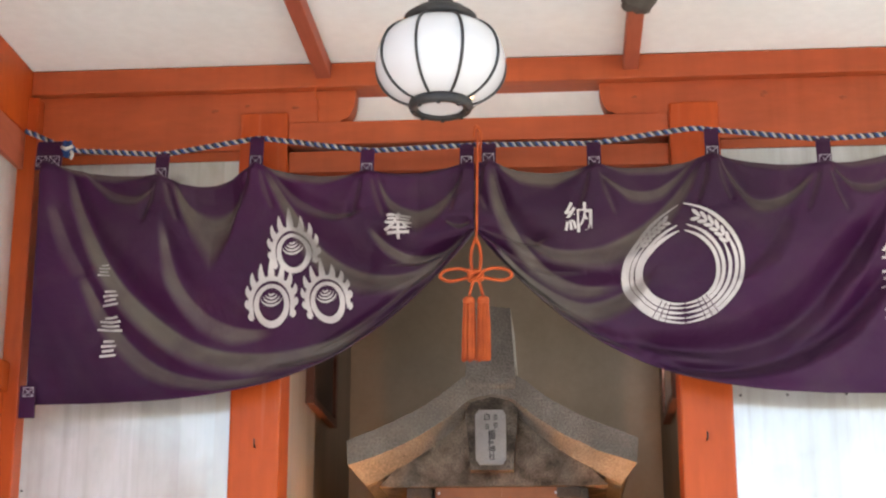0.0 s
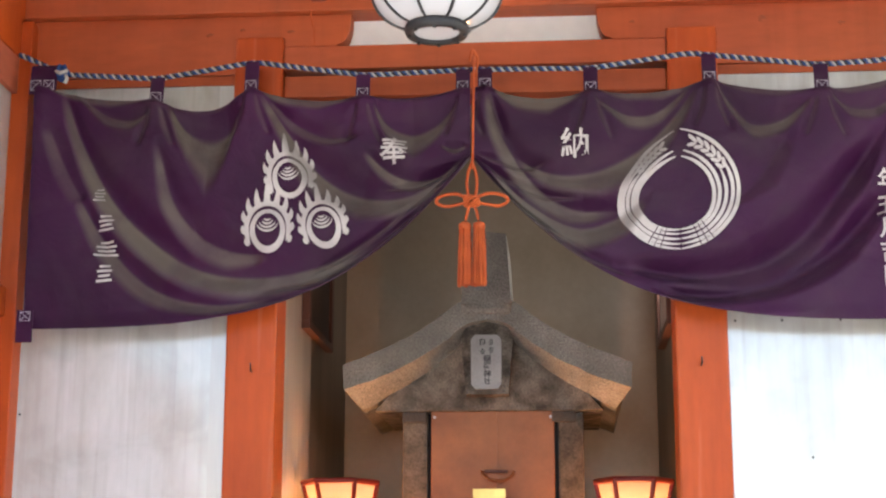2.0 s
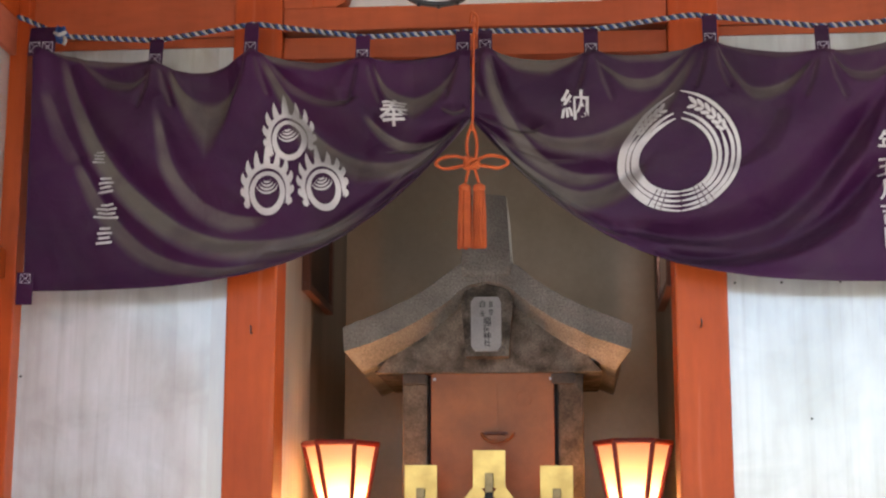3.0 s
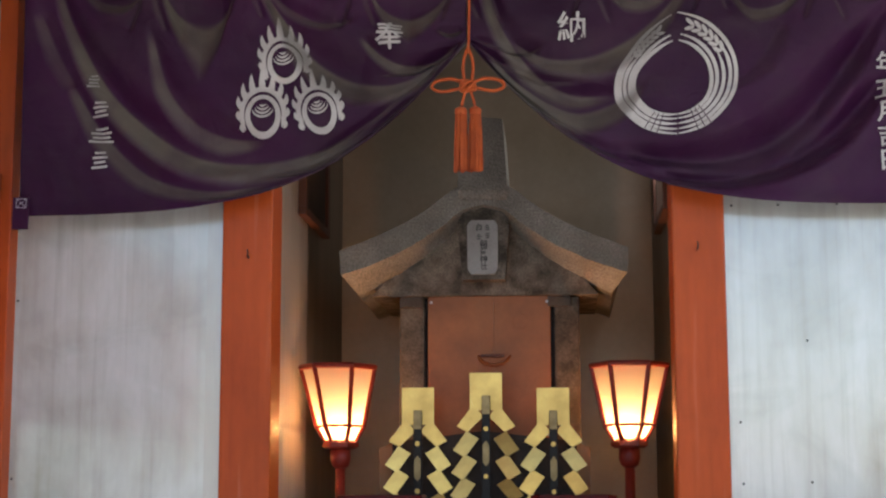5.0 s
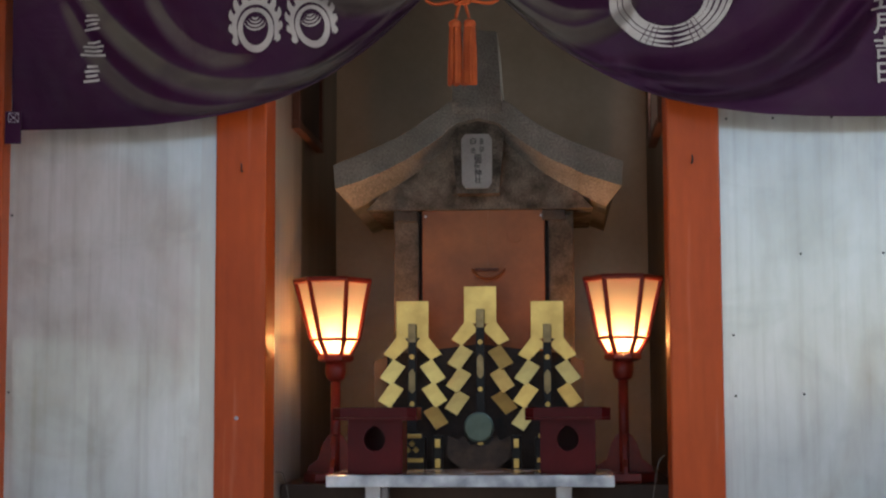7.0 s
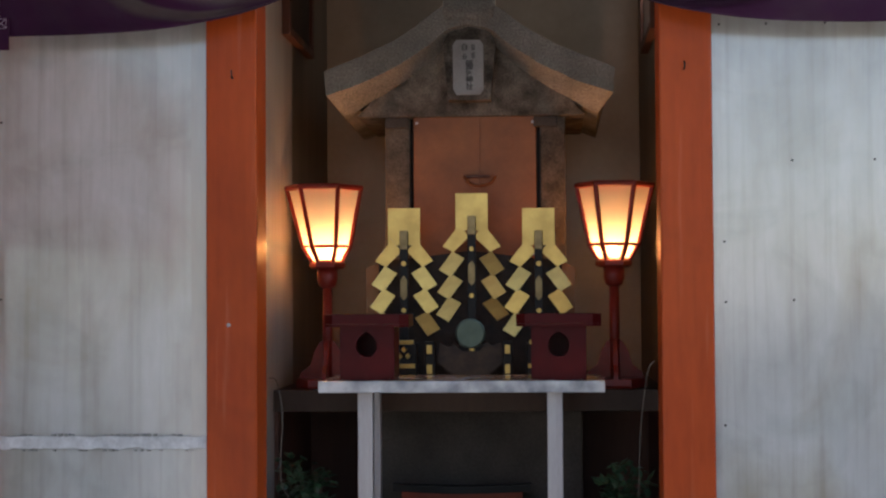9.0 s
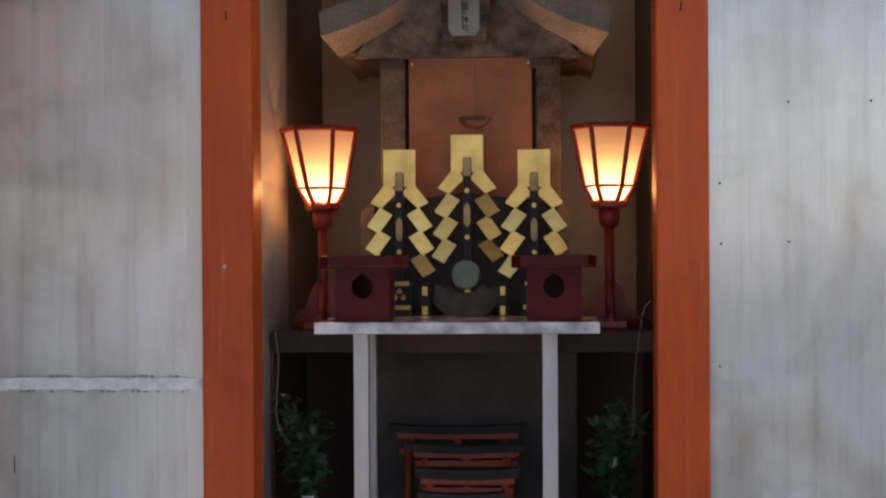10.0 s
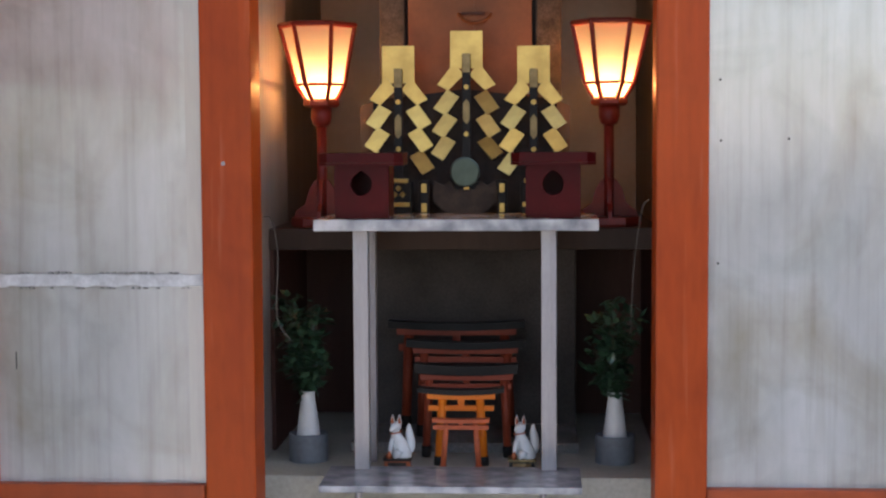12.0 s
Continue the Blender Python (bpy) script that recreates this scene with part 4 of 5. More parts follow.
# ---- stone shrine ----
def stone_shrine():
    t = thing("stone_shrine", (0, 0.53, 1.292), "small grey granite shrine with curved gable roof and brown doors", "shrine")
    Z = 1.292
    up = spline([(0.0, 2.190, 0), (0.062, 2.178, 0), (0.13, 2.128, 0), (0.22, 2.078, 0), (0.339, 2.030, 0)], 6)
    dn = spline([(0.335, 1.972, 0), (0.25, 2.000, 0), (0.17, 2.039, 0), (0.10, 2.083, 0), (0.05, 2.122, 0), (0.0, 2.135, 0)], 6)
    bm = B()
    # the roof shell, strip by strip, sloping in towards the gable wall below
    ups = [(-p.x, p.y - Z) for p in reversed(up)] + [(p.x, p.y - Z) for p in up[1:]]
    dns = [(-p.x, p.y - Z) for p in dn] + [(p.x, p.y - Z) for p in reversed(dn[:-1])]
    def resample(q, k):
        q = np.array(q)
        s = np.linspace(0, 1, len(q))
        g = np.linspace(0, 1, k)
        return list(zip(np.interp(g, s, q[:, 0]), np.interp(g, s, q[:, 1])))
    ups, dns = resample(ups, 61), resample(dns, 61)
    soff = [(x * 0.90, z - 0.008 - 0.030 * (abs(x) / 0.33) ** 0.7) for x, z in dns]
    loops = []
    for x_z, y in ((ups, 0.60), (ups, 0.0), (dns, 0.0), (soff, 0.085), ([(x * 1.03, z - 0.010) for x, z in soff], 0.57)):
        loops.append([bm.verts.new((x, y, z + 0.0022 * noise.noise((x * 30, y * 30, z * 30)))) for x, z in x_z])
    for a, b in zip(loops, loops[1:]):
        for i in range(60):
            bm.faces.new((a[i], a[i + 1], b[i + 1], b[i]))
    for e in (0, 60):
        bm.faces.new([l[e] for l in loops])
    part("roof", bm, STONE, t, "rough granite roof with curved gable")
    # gable wall
    g = [(x, z) for x, z in soff]
    bm = B()
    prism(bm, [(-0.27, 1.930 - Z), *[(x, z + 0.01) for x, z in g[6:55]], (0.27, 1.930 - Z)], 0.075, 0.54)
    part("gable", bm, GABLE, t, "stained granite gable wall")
    for s in (-1, 1):
        bm = B()
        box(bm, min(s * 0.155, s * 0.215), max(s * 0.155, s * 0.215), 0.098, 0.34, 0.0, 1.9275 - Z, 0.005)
        # shade under the lintel, added as a dark block over the column
        part("shade_cap", box(B(), min(s * 0.149, s * 0.205), max(s * 0.149, s * 0.205), 0.083, 0.0975, 1.903 - Z, 1.9275 - Z, 0.003), STONE_D, t, "dark block painting the shade at the column top")
        part("column", bm, COLSTONE, t, "weathered granite column with shade in its tone")
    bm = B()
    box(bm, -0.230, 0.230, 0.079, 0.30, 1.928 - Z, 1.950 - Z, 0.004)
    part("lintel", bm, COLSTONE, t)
    part("inner_wall", box(B(), -0.156, 0.156, 0.13, 0.30, 0.0, 1.93 - Z), BLACK, t)
    bm = B()
    prism(bm, [(-0.058, 2.17 - Z), (-0.052, 2.338 - Z), (-0.02, 2.346 - Z), (0.048, 2.338 - Z), (0.058, 2.17 - Z)], -0.012, 0.30)
    part("ridge_block", bm, STONE, t, "granite ridge end block")
    bm = B()
    box(bm, -0.060, 0.060, -0.008, 0.28, 2.145 - Z, 2.205 - Z, 0.014)
    part("ridge_base", bm, STONE, t)
    # niche and tablet
    bm = B()
    pts = [(-0.050, 1.965), (-0.062, 2.10), (-0.040, 2.140), (0.040, 2.140), (0.062, 2.10), (0.050, 1.965)]
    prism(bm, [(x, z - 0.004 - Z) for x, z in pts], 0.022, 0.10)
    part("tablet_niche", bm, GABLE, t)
    bm = B()
    pts = [(-0.028, 1.978), (-0.037, 1.990), (-0.038, 2.094), (-0.029, 2.106), (0.026, 2.106), (0.034, 2.094), (0.034, 1.990), (0.025, 1.978)]
    prism(bm, [(x, z - 0.006 - Z) for x, z in pts], 0.010, 0.024)
    tab_ = part("tablet", bm, STONE_L, t, "pale stone name tablet with engraved writing")
    r = random.Random(3)
    for ch, cx, zc, sz in (("白", -0.010, 2.082, 0.017), ("稲", 0.001, 2.042, 0.019), ("荷", 0.001, 2.024, 0.019), ("神", 0.001, 2.006, 0.019), ("社", 0.001, 1.989, 0.017)):
        part("character", flat_glyph(ch, cx, zc - Z, sz, 0.0090), MDARK, tab_, "dark engraved character")
    for cx, z0 in ((0.010, 2.087), (0.010, 2.068), (-0.010, 2.065)):
        for q in range(3):
            w = r.uniform(0.0035, 0.006)
            zz = z0 - q * 0.0048 - Z
            part("writing_bar", box(B(), cx - w, cx + w, 0.0088, 0.0102, zz - 0.0011, zz + 0.0011), MDARK, tab_)
    # doors
    for s in (-1, 1):
        bm = B()
        x0, x1 = sorted((s * 0.0012, s * 0.146))
        box(bm, x0, x1, 0.088, 0.10, 0.0, 1.931 - Z, 0.002)
        d = part("door", bm, COPPER, t, "brown copper sheet door leaf")
        bm = B()
        tube(bm, [(s * 0.075 + 0.018 * math.cos(a), 0.0876, 1.868 - Z + 0.018 * math.sin(a)) for a in np.linspace(0, 2 * math.pi, 25)], 0.0006, 5)
        part("crest_ring", bm, COPPER, d)
        for zz in (1.915, 1.60):
            part("pin", lathe(B(), [(0.004, -0.002), (0.003, 0.002)], 8, 0, 0), ALU, d).matrix_basis = pose(s * 0.138, 0.087, zz - Z, 90)
    part("door_strip", box(B(), -0.011, 0.011, 0.083, 0.0875, 0.0, 1.929 - Z), COPPER, t)
    part("latch_bar", box(B(), -0.020, 0.036, 0.074, 0.083, 1.782 - Z, 1.789 - Z, 0.002), BROWNWOOD, t, "dark brown latch bar")
    part("latch_ring", tube(B(), spline([(-0.026, 0.080, 1.786 - Z), (-0.012, 0.070, 1.770 - Z), (0.012, 0.068, 1.764 - Z), (0.036, 0.070, 1.770 - Z), (0.050, 0.080, 1.786 - Z)], 6), 0.0032, 7), COPPER, t, "", True)
    for o in t.children:
        if o.name.split(".")[0] in ("column", "door", "inner_wall", "door_strip", "latch_bar", "latch_ring"):
            o.location.x += 0.009
    return t


stone_shrine()


# ---- golden offering set ----
def gohei(x, top):
    t = thing("gold_gohei", (x, 0.50, 1.292), "gold zigzag paper-strip ornament on a black lacquer staff", "ornament", "golden zigzag ornaments")
    z = top - 1.292
    def slab(pts, dy=0.0):
        return prism(B(), pts, -0.003 + dy, 0.001 + dy)
    part("top_plate", slab([(-0.037, z), (0.037, z), (0.037, z - 0.085), (-0.037, z - 0.085)]), GOLD, t, "polished gold plate")
    r = random.Random(int(x * 100) + 50)
    for s in (-1, 1):
        part("zigzag_piece", slab([(s * 0.006, z - 0.100), (s * 0.0368, z - 0.062), (s * 0.0368, z - 0.083), (s * 0.067, z - 0.122), (s * 0.042, z - 0.135)], -0.004), GOLD, t)
        for i in range(3):
            ox, oz = 0.0055 * i * 0.7, z - 0.133 - 0.0515 * i
            cx, cz = s * (ox + 0.046), oz - 0.030
            bm = slab([(s * (ox + 0.0165) - cx, oz - 0.017 - cz), (s * (ox + 0.045) - cx, oz - cz), (s * (ox + 0.0757) - cx, oz - 0.043 - cz), (s * (ox + 0.048) - cx, oz - 0.060 - cz)])
            ob = part("zigzag_piece", bm, GOLD, t)
            ob.matrix_basis = pose(cx, -0.004 - 0.0025 * i, cz, r.uniform(-20, 8) - 4 * i, 0, r.uniform(-14, 14))
    part("staff", box(B(), -0.0095, 0.0095, -0.016, -0.006, 0.0, z - 0.055, 0.001), BLACK, t)
    part("tip_plate", box(B(), -0.009, 0.009, -0.019, -0.0165, z - 0.095, z - 0.052, 0.001), GOLD_D, t, "tarnished gold fitting")
    pts = [(-0.0075, z - 0.165), (0, z - 0.155), (0.0075, z - 0.165), (0.0075, z - 0.203), (0, z - 0.212), (-0.0075, z - 0.203)]
    part("lozenge", prism(B(), pts, -0.019, -0.0165), GOLD_D, t)
    for zz in (z - 0.128, z - 0.235):
        bm = lathe(B(), [(0.0062, 0.0), (0.005, 0.003)], 14)
        part("boss", bm, GOLD, t).matrix_basis = pose(0, -0.0165, zz, 90)
    for zz, w in ((0.106, 0.022), (0.052, 0.026)):
        part("foot_band", box(B(), -w, w, -0.024, -0.006, zz - 0.006, zz + 0.004, 0.002), GOLD, t)
    part("foot", box(B(), -0.03, 0.03, -0.022, 0.02, 0.0, 0.102, 0.003), BLACK, t)
    for k in range(3):
        part("foot_crest", lathe(B(), [(0.008, 0.0), (0.006, 0.003)], 4), GOLD, t).matrix_basis = pose((k - 1) * 0.009, -0.023, 0.088 - 0.014 * (k != 1), 90)


gohei(-0.150, 1.705)
gohei(0.006, 1.738)
gohei(0.159, 1.703)


def back_board():
    t = thing("carved_back_board", (0, 0.53, 1.292), "dark carved wooden board behind gold ornaments", "board")
    pts = [(-0.20, 0.0), (-0.20, 0.10), (-0.236, 0.16), (-0.238, 0.27), (-0.215, 0.29), (-0.08, 0.305), (0.0, 0.315), (0.08, 0.305), (0.215, 0.29), (0.238, 0.27), (0.236, 0.16), (0.20, 0.10), (0.20, 0.0)]
    part("board", prism(B(), pts, 0.0, 0.022), CARVED, t, "dark brown carved board")
    for s in (-1, 1):
        part("end_scroll", prism(B(), [(s * 0.212, 0.17), (s * 0.241, 0.165), (s * 0.243, 0.275), (s * 0.212, 0.288)], -0.004, 0.026), PALEWOOD, t, "bare brown end scroll")


back_board()


def mirror_stand():
    t = thing("round_mirror", (0.003, 0.46, 1.292), "small round bronze mirror on a carved cloud stand", "mirror")
    part("disc", lathe(B(), [(0.030, -0.004), (0.034, -0.002), (0.034, 0.003), (0.030, 0.004)], 40), MIRROR, t, "greenish polished bronze disc").matrix_basis = pose(0, 0, 0.125, 90)
    pts = [(-0.075, 0.0), (-0.07, 0.02), (-0.04, 0.03), (-0.075, 0.06), (-0.07, 0.105), (-0.05, 0.095), (-0.036, 0.105), (-0.02, 0.085), (0.02, 0.085), (0.036, 0.105), (0.05, 0.095), (0.07, 0.105), (0.075, 0.06), (0.04, 0.03), (0.07, 0.02), (0.075, 0.0)]
    part("stand", prism(B(), pts, 0.006, 0.024), STANDWOOD, t, "carved dark wooden stand")


mirror_stand()


def altar_rail():
    """Low black box with gold fittings behind the offering stands."""
    for s in (-1, 1):
        t = thing("lacquer_stand", (s * 0.088, 0.44, 1.292), "black lacquer stand with gold fittings", "stand", "lacquer stands")
        part("post", box(B(), -0.011, 0.011, -0.011, 0.011, 0.0, 0.108, 0.002), BLACK, t)
        for zz in (0.046, 0.090):
            part("fitting", box(B(), -0.006, 0.006, -0.014, -0.0105, zz - 0.010, zz + 0.010, 0.001), GOLD, t)


altar_rail()


# ---- paper lamps ----
def paper_lamp(x, turn, lean):
    t = thing("paper_lamp", (x, 0.51, 1.292), "lit paper lamp on a red wooden stand", "lamp", "paper lamps")
    seg, rot = 6, radians(turn)
    levels = [(0.0870, 0.462), (0.0555, 0.326), (0.034, 0.290)]
    def ring(r, z):
        return [Vector((r * math.cos(2 * math.pi * i / seg + rot), r * math.sin(2 * math.pi * i / seg + rot), z)) for i in range(seg)]
    rings = [[v + Vector((lean * (z - 0.289), 0, 0)) for v in ring(r, z)] for r, z in levels]
    for i in range(seg):
        j = (i + 1) % seg
        for a, b in zip(rings, rings[1:]):
            bm = B()
            q = [Vector((v.x * 0.965, v.y * 0.965, v.z)) for v in (a[i], a[j], b[j], b[i])]
            bm.faces.new([bm.verts.new(v) for v in q])
            part("paper_panel", bm, PAPER, t, "glowing cream paper panel")
        part("frame_bar", tube(B(), [rings[0][i], rings[1][i], rings[2][i]], 0.0056, 6), REDLAMP, t)
        for k, rad in ((0, 0.0066), (1, 0.0036), (2, 0.0042)):
            part("frame_rail", tube(B(), [rings[k][i], rings[k][j]], rad, 6), REDLAMP, t)
    part("collar", lathe(B(), [(0.034, 0.274), (0.042, 0.279), (0.042, 0.288), (0.038, 0.290)], 6, turn=rot), REDLAMP, t)
    part("neck", lathe(B(), [(0.012, 0.230), (0.020, 0.236), (0.024, 0.250), (0.024, 0.275)], 20), REDLAMP, t, "", True)
    part("pole", lathe(B(), [(0.012, 0.02), (0.0115, 0.232)], 16), REDLAMP, t, "", True)
    for i in range(4):
        a = radians(45 + 90 * i + 45)
        bm = prism(B(), [(0.010, 0.02), (0.066, 0.02), (0.062, 0.036), (0.040, 0.052), (0.030, 0.085), (0.018, 0.105), (0.010, 0.11)], -0.005, 0.005)
        part("foot_bracket", bm, REDLAMP, t).matrix_basis = pose(0, 0, 0, 0, 0, math.degrees(a))
    part("base", lathe(B(), [(0.072, 0.0), (0.074, 0.006), (0.072, 0.020), (0.066, 0.022)], 6, turn=rot), REDLAMP, t)
    bm = B()
    bmesh.ops.create_uvsphere(bm, u_segments=16, v_segments=12, radius=0.013)
    for v in bm.verts:
        v.co.z += 0.310
    part("bulb", bm, BULB, t, "lit bulb", True)
    lamp = new("lamp_light", bpy.data.lights.new("lamp_light", "POINT"))
    lamp.data.energy, lamp.data.color, lamp.data.shadow_soft_size = 2.35, (1.0, 0.46, 0.165), 0.012
    lamp.location = (x, 0.51, 1.292 + 0.322)


paper_lamp(-0.330, 0, -0.045)
paper_lamp(0.331, -2, 0.015)


# ---- table, offering stands ----
def altar_table():
    t = thing("altar_table", (0, 0.22, 0.795), "narrow marble-topped table with square metal legs", "table")
    part("tabletop", box(B(), -0.293, 0.293, -0.12, 0.13, 0.510, 0.534, 0.003), MARBLE, t, "pale grey marble top")
    for s in (-1, 1):
        for y, z0 in ((-0.055, 0.0), (0.095, -0.015)):
            c = s * 0.1975 - 0.006
            part("leg", box(B(), c - 0.016, c + 0.016, y, y + 0.03, z0, 0.510, 0.002), ALU, t)


altar_table()


def offering_stand(x):
    t = thing("offering_stand", (x, 0.18, 1.330), "red lacquered offering stand with a round hole", "offering stand", "offering stands")
    t.scale.z = 0.955
    # body with a true hole in its front board
    bm = B()
    hole = [(0.022 * math.cos(a), 0.074 + 0.025 * math.sin(a) + (0.004 if abs(math.cos(a)) < 0.3 and math.sin(a) > 0 else 0)) for a in np.linspace(0, 2 * math.pi, 33)[:-1]]
    rim = []
    for px, pz in hole:
        dx, dz = px, pz - 0.074
        k = min(0.056 / abs(dx) if dx else 9e9, (0.040 if dz > 0 else 0.074) / abs(dz) if dz else 9e9)
        rim.append((dx * k, 0.074 + dz * k))
    f_in = [bm.verts.new((x_, -0.056, z_)) for x_, z_ in hole]
    f_out = [bm.verts.new((x_, -0.056, z_)) for x_, z_ in rim]
    b_in = [bm.verts.new((x_, -0.047, z_)) for x_, z_ in hole]
    b_out = [bm.verts.new((x_, -0.047, z_)) for x_, z_ in rim]
    for i in range(32):
        j = (i + 1) % 32
        bm.faces.new((f_in[i], f_in[j], f_out[j], f_out[i]))
        bm.faces.new((b_in[i], b_out[i], b_out[j], b_in[j]))
        bm.faces.new((f_in[i], b_in[i], b_in[j], f_in[j]))
    part("front_board", bm, REDLAC, t)
    for s in (-1, 1):
        part("side_board", box(B(), min(s * 0.047, s * 0.0565), max(s * 0.047, s * 0.0565), -0.0465, 0.056, 0.0, 0.114), REDLAC, t)
    part("back_board", box(B(), -0.046, 0.046, 0.046, 0.056, 0.0, 0.114), REDLAC, t)
    c = 0.018
    oct_ = [(-0.087 + c, -0.075), (0.087 - c, -0.075), (0.087, -0.075 + c), (0.087, 0.075 - c), (0.087 - c, 0.075), (-0.087 + c, 0.075), (-0.087, 0.075 - c), (-0.087, -0.075 + c)]
    part("tray", prism(B(), oct_, 0.1145, 0.120, axis="z"), REDLAC, t)
    for i in range(8):
        a, b = Vector((*oct_[i], 0)), Vector((*oct_[(i + 1) % 8], 0))
        d = (b - a).normalized() * 0.003
        n = Vector((-d.y, d.x, 0)).normalized() * 0.005
        part("tray_rim", prism(B(), [(p.x, p.y) for p in (a, b, b + n, a + n)], 0.1205, 0.141, axis="z"), REDLAC, t)


offering_stand(-0.195)
offering_stand(0.200)


# ---- low bench, figures ----
def marble_bench():
    t = thing("marble_bench", (-0.009, 0.10, 0.70), "low marble bench slab on metal feet", "bench")
    part("slab", box(B(), -0.266, 0.266, -0.09, 0.105, 0.081, 0.095, 0.002), MARBLE, t, "glossy grey marble slab")
    for s in (-1, 1):
        part("foot", lathe(B(), [(0.007, -0.70), (0.007, 0.081)], 14, s * 0.187, -0.065), ALU, t)


marble_bench()


def fox(x, y, s):
    """A white seated fox on a small painted base, one mesh."""
    bm = B()
    # base: foot rail, panelled block, cornice
    box(bm, -0.029, 0.029, -0.022, 0.022, 0.0, 0.005, 0.001, 1)
    box(bm, -0.026, 0.026, -0.019, 0.019, 0.005, 0.023, 0.001, 1)
    box(bm, -0.019, 0.019, -0.0205, -0.0185, 0.008, 0.020, 0.0, 2)
    box(bm, -0.029, 0.029, -0.022, 0.022, 0.023, 0.028, 0.001, 2)
    # haunch, body leaning forward, neck
    tube(bm, spline([(0.008, 0, 0.028), (0.009, 0, 0.040), (0.004, 0, 0.058), (-0.003, 0, 0.076), (-0.004, 0, 0.090)], 5), [0.0165, 0.019, 0.0198, 0.0200, 0.0196, 0.0188, 0.0180, 0.0172, 0.0164, 0.0157, 0.0150, 0.0144, 0.0137, 0.0130, 0.0123, 0.0116, 0.0109, 0.0102, 0.0096, 0.0090, 0.0085], 14)
    # head with a pointed muzzle
    tube(bm, spline([(0.000, 0.002, 0.092), (-0.004, -0.004, 0.097), (-0.010, -0.012, 0.094), (-0.014, -0.019, 0.090)], 4), [0.006, 0.0095, 0.0112, 0.0115, 0.0110, 0.0100, 0.0085, 0.0068, 0.0055, 0.0045, 0.0037, 0.0029, 0.0016], 12)
    for dx in (-0.0095, 0.0045):
        tube(bm, [(dx, 0.0, 0.102), (dx - 0.001, 0.001, 0.113), (dx - 0.0005, 0.002, 0.123)], [0.0050, 0.0040, 0.0005], 8)
        tube(bm, [(dx, -0.0042, 0.104), (dx - 0.001, -0.0030, 0.112), (dx, -0.0010, 0.118)], [0.0030, 0.0024, 0.0004], 8, 3)
    # tail curling up, clear of the back
    tube(bm, spline([(0.016, 0.006, 0.034), (0.026, 0.007, 0.046), (0.026, 0.007, 0.066), (0.023, 0.006, 0.086), (0.0235, 0.006, 0.103)], 4), [0.0050, 0.0062, 0.0072, 0.0080, 0.0086, 0.0090, 0.0092, 0.0092, 0.0090, 0.0087, 0.0083, 0.0078, 0.0071, 0.0062, 0.0050, 0.0034, 0.0010], 12)
    for dy in (-0.0085, 0.0085):
        tube(bm, [(-0.009, dy, 0.070), (-0.014, dy, 0.050), (-0.015, dy - 0.001, 0.033), (-0.018, dy - 0.002, 0.029)], [0.0062, 0.0050, 0.0046, 0.0042], 10)
        tube(bm, [(0.006, dy * 1.9, 0.046), (0.000, dy * 2.0, 0.036), (-0.006, dy * 1.9, 0.030)], [0.0095, 0.0080, 0.0042], 10)
    # red neck cord and a jewel between the paws
    tube(bm, [(-0.004 + 0.0118 * math.cos(a), 0.0118 * math.sin(a), 0.0835 + 0.002 * math.cos(a)) for a in np.linspace(0, 2 * math.pi, 17)], 0.0016, 6, 3)
    tube(bm, [(-0.016, -0.017, 0.028), (-0.0165, -0.018, 0.036), (-0.016, -0.017, 0.045)], [0.0045, 0.0060, 0.0012], 10, 3)
    ob = finish("fox_statue", bm, [CERAMIC, ORPAINT if s < 0 else BLACK, BLACK if s < 0 else GOLD_D, ORPAINT], True)
    ob.matrix_basis = pose(x, y, 0.7805) @ Matrix.Diagonal((1.05, 1.0, 0.98, 1.0))
    return tagged(ob, "small white ceramic fox statue on an orange base" if s < 0 else "small white ceramic fox statue on a dark gilt base", "statue", "fox statues")


fox(-0.134, 0.235, -1)
fox(0.134, 0.235, 1)


def torii(label, x, y, top, base, m, bars, cap_half, half, legs, radius):
    """A model gate: bars gives the heights of cap, lintel, gap and tie beam from the top down."""
    t = thing("small_torii_gate", (x, y, base), label, "torii gate", "nested small torii gates")
    cap, lin, gap, tie = bars
    h = top - base
    def bar(nm, hw, z0, z1, d, curve, m_):
        bm = B()
        rows = []
        for i in range(17):
            q = -1 + i / 8
            dz = curve * (q * q - 0.5)
            rows.append([bm.verts.new((q * hw, d * a, zz + dz)) for a, zz in ((-1, z0), (1, z0), (1, z1), (-1, z1))])
        for a, b in zip(rows, rows[1:]):
            for j in range(4):
                bm.faces.new((a[j], b[j], b[(j + 1) % 4], a[(j + 1) % 4]))
        bm.faces.new(rows[0][::-1])
        bm.faces.new(rows[-1])
        return part(nm, bm, m_, t)
    if cap:
        bar("cap", cap_half, h - cap, h, 0.016, 0.006, BLACK)
    z1 = h - cap - 0.0003
    bar("lintel", half, z1 - lin, z1, 0.010, 0.002, m)
    z2 = z1 - lin - gap
    bar("tie_beam", half * 0.97, z2 - tie, z2, 0.006, 0.0, m)
    part("strut", box(B(), -radius * 0.8, radius * 0.8, -0.0055, 0.0055, z2 + 0.0002, z1 - lin + 0.001), m, t)
    for s in (-1, 1):
        x0, x1 = s * legs[0], s * legs[1]
        part("pillar", tube(B(), [(x0, 0, 0.0), (x1, 0, z1 - lin - 0.0012)], radius, 14), m, t, "", True)
        part("pillar_foot", tube(B(), [(x0, 0, 0.0), (x0 + (x1 - x0) * 0.13, 0, h * 0.12)], radius * 1.13, 14), BLACK if cap else m, t, "", True)


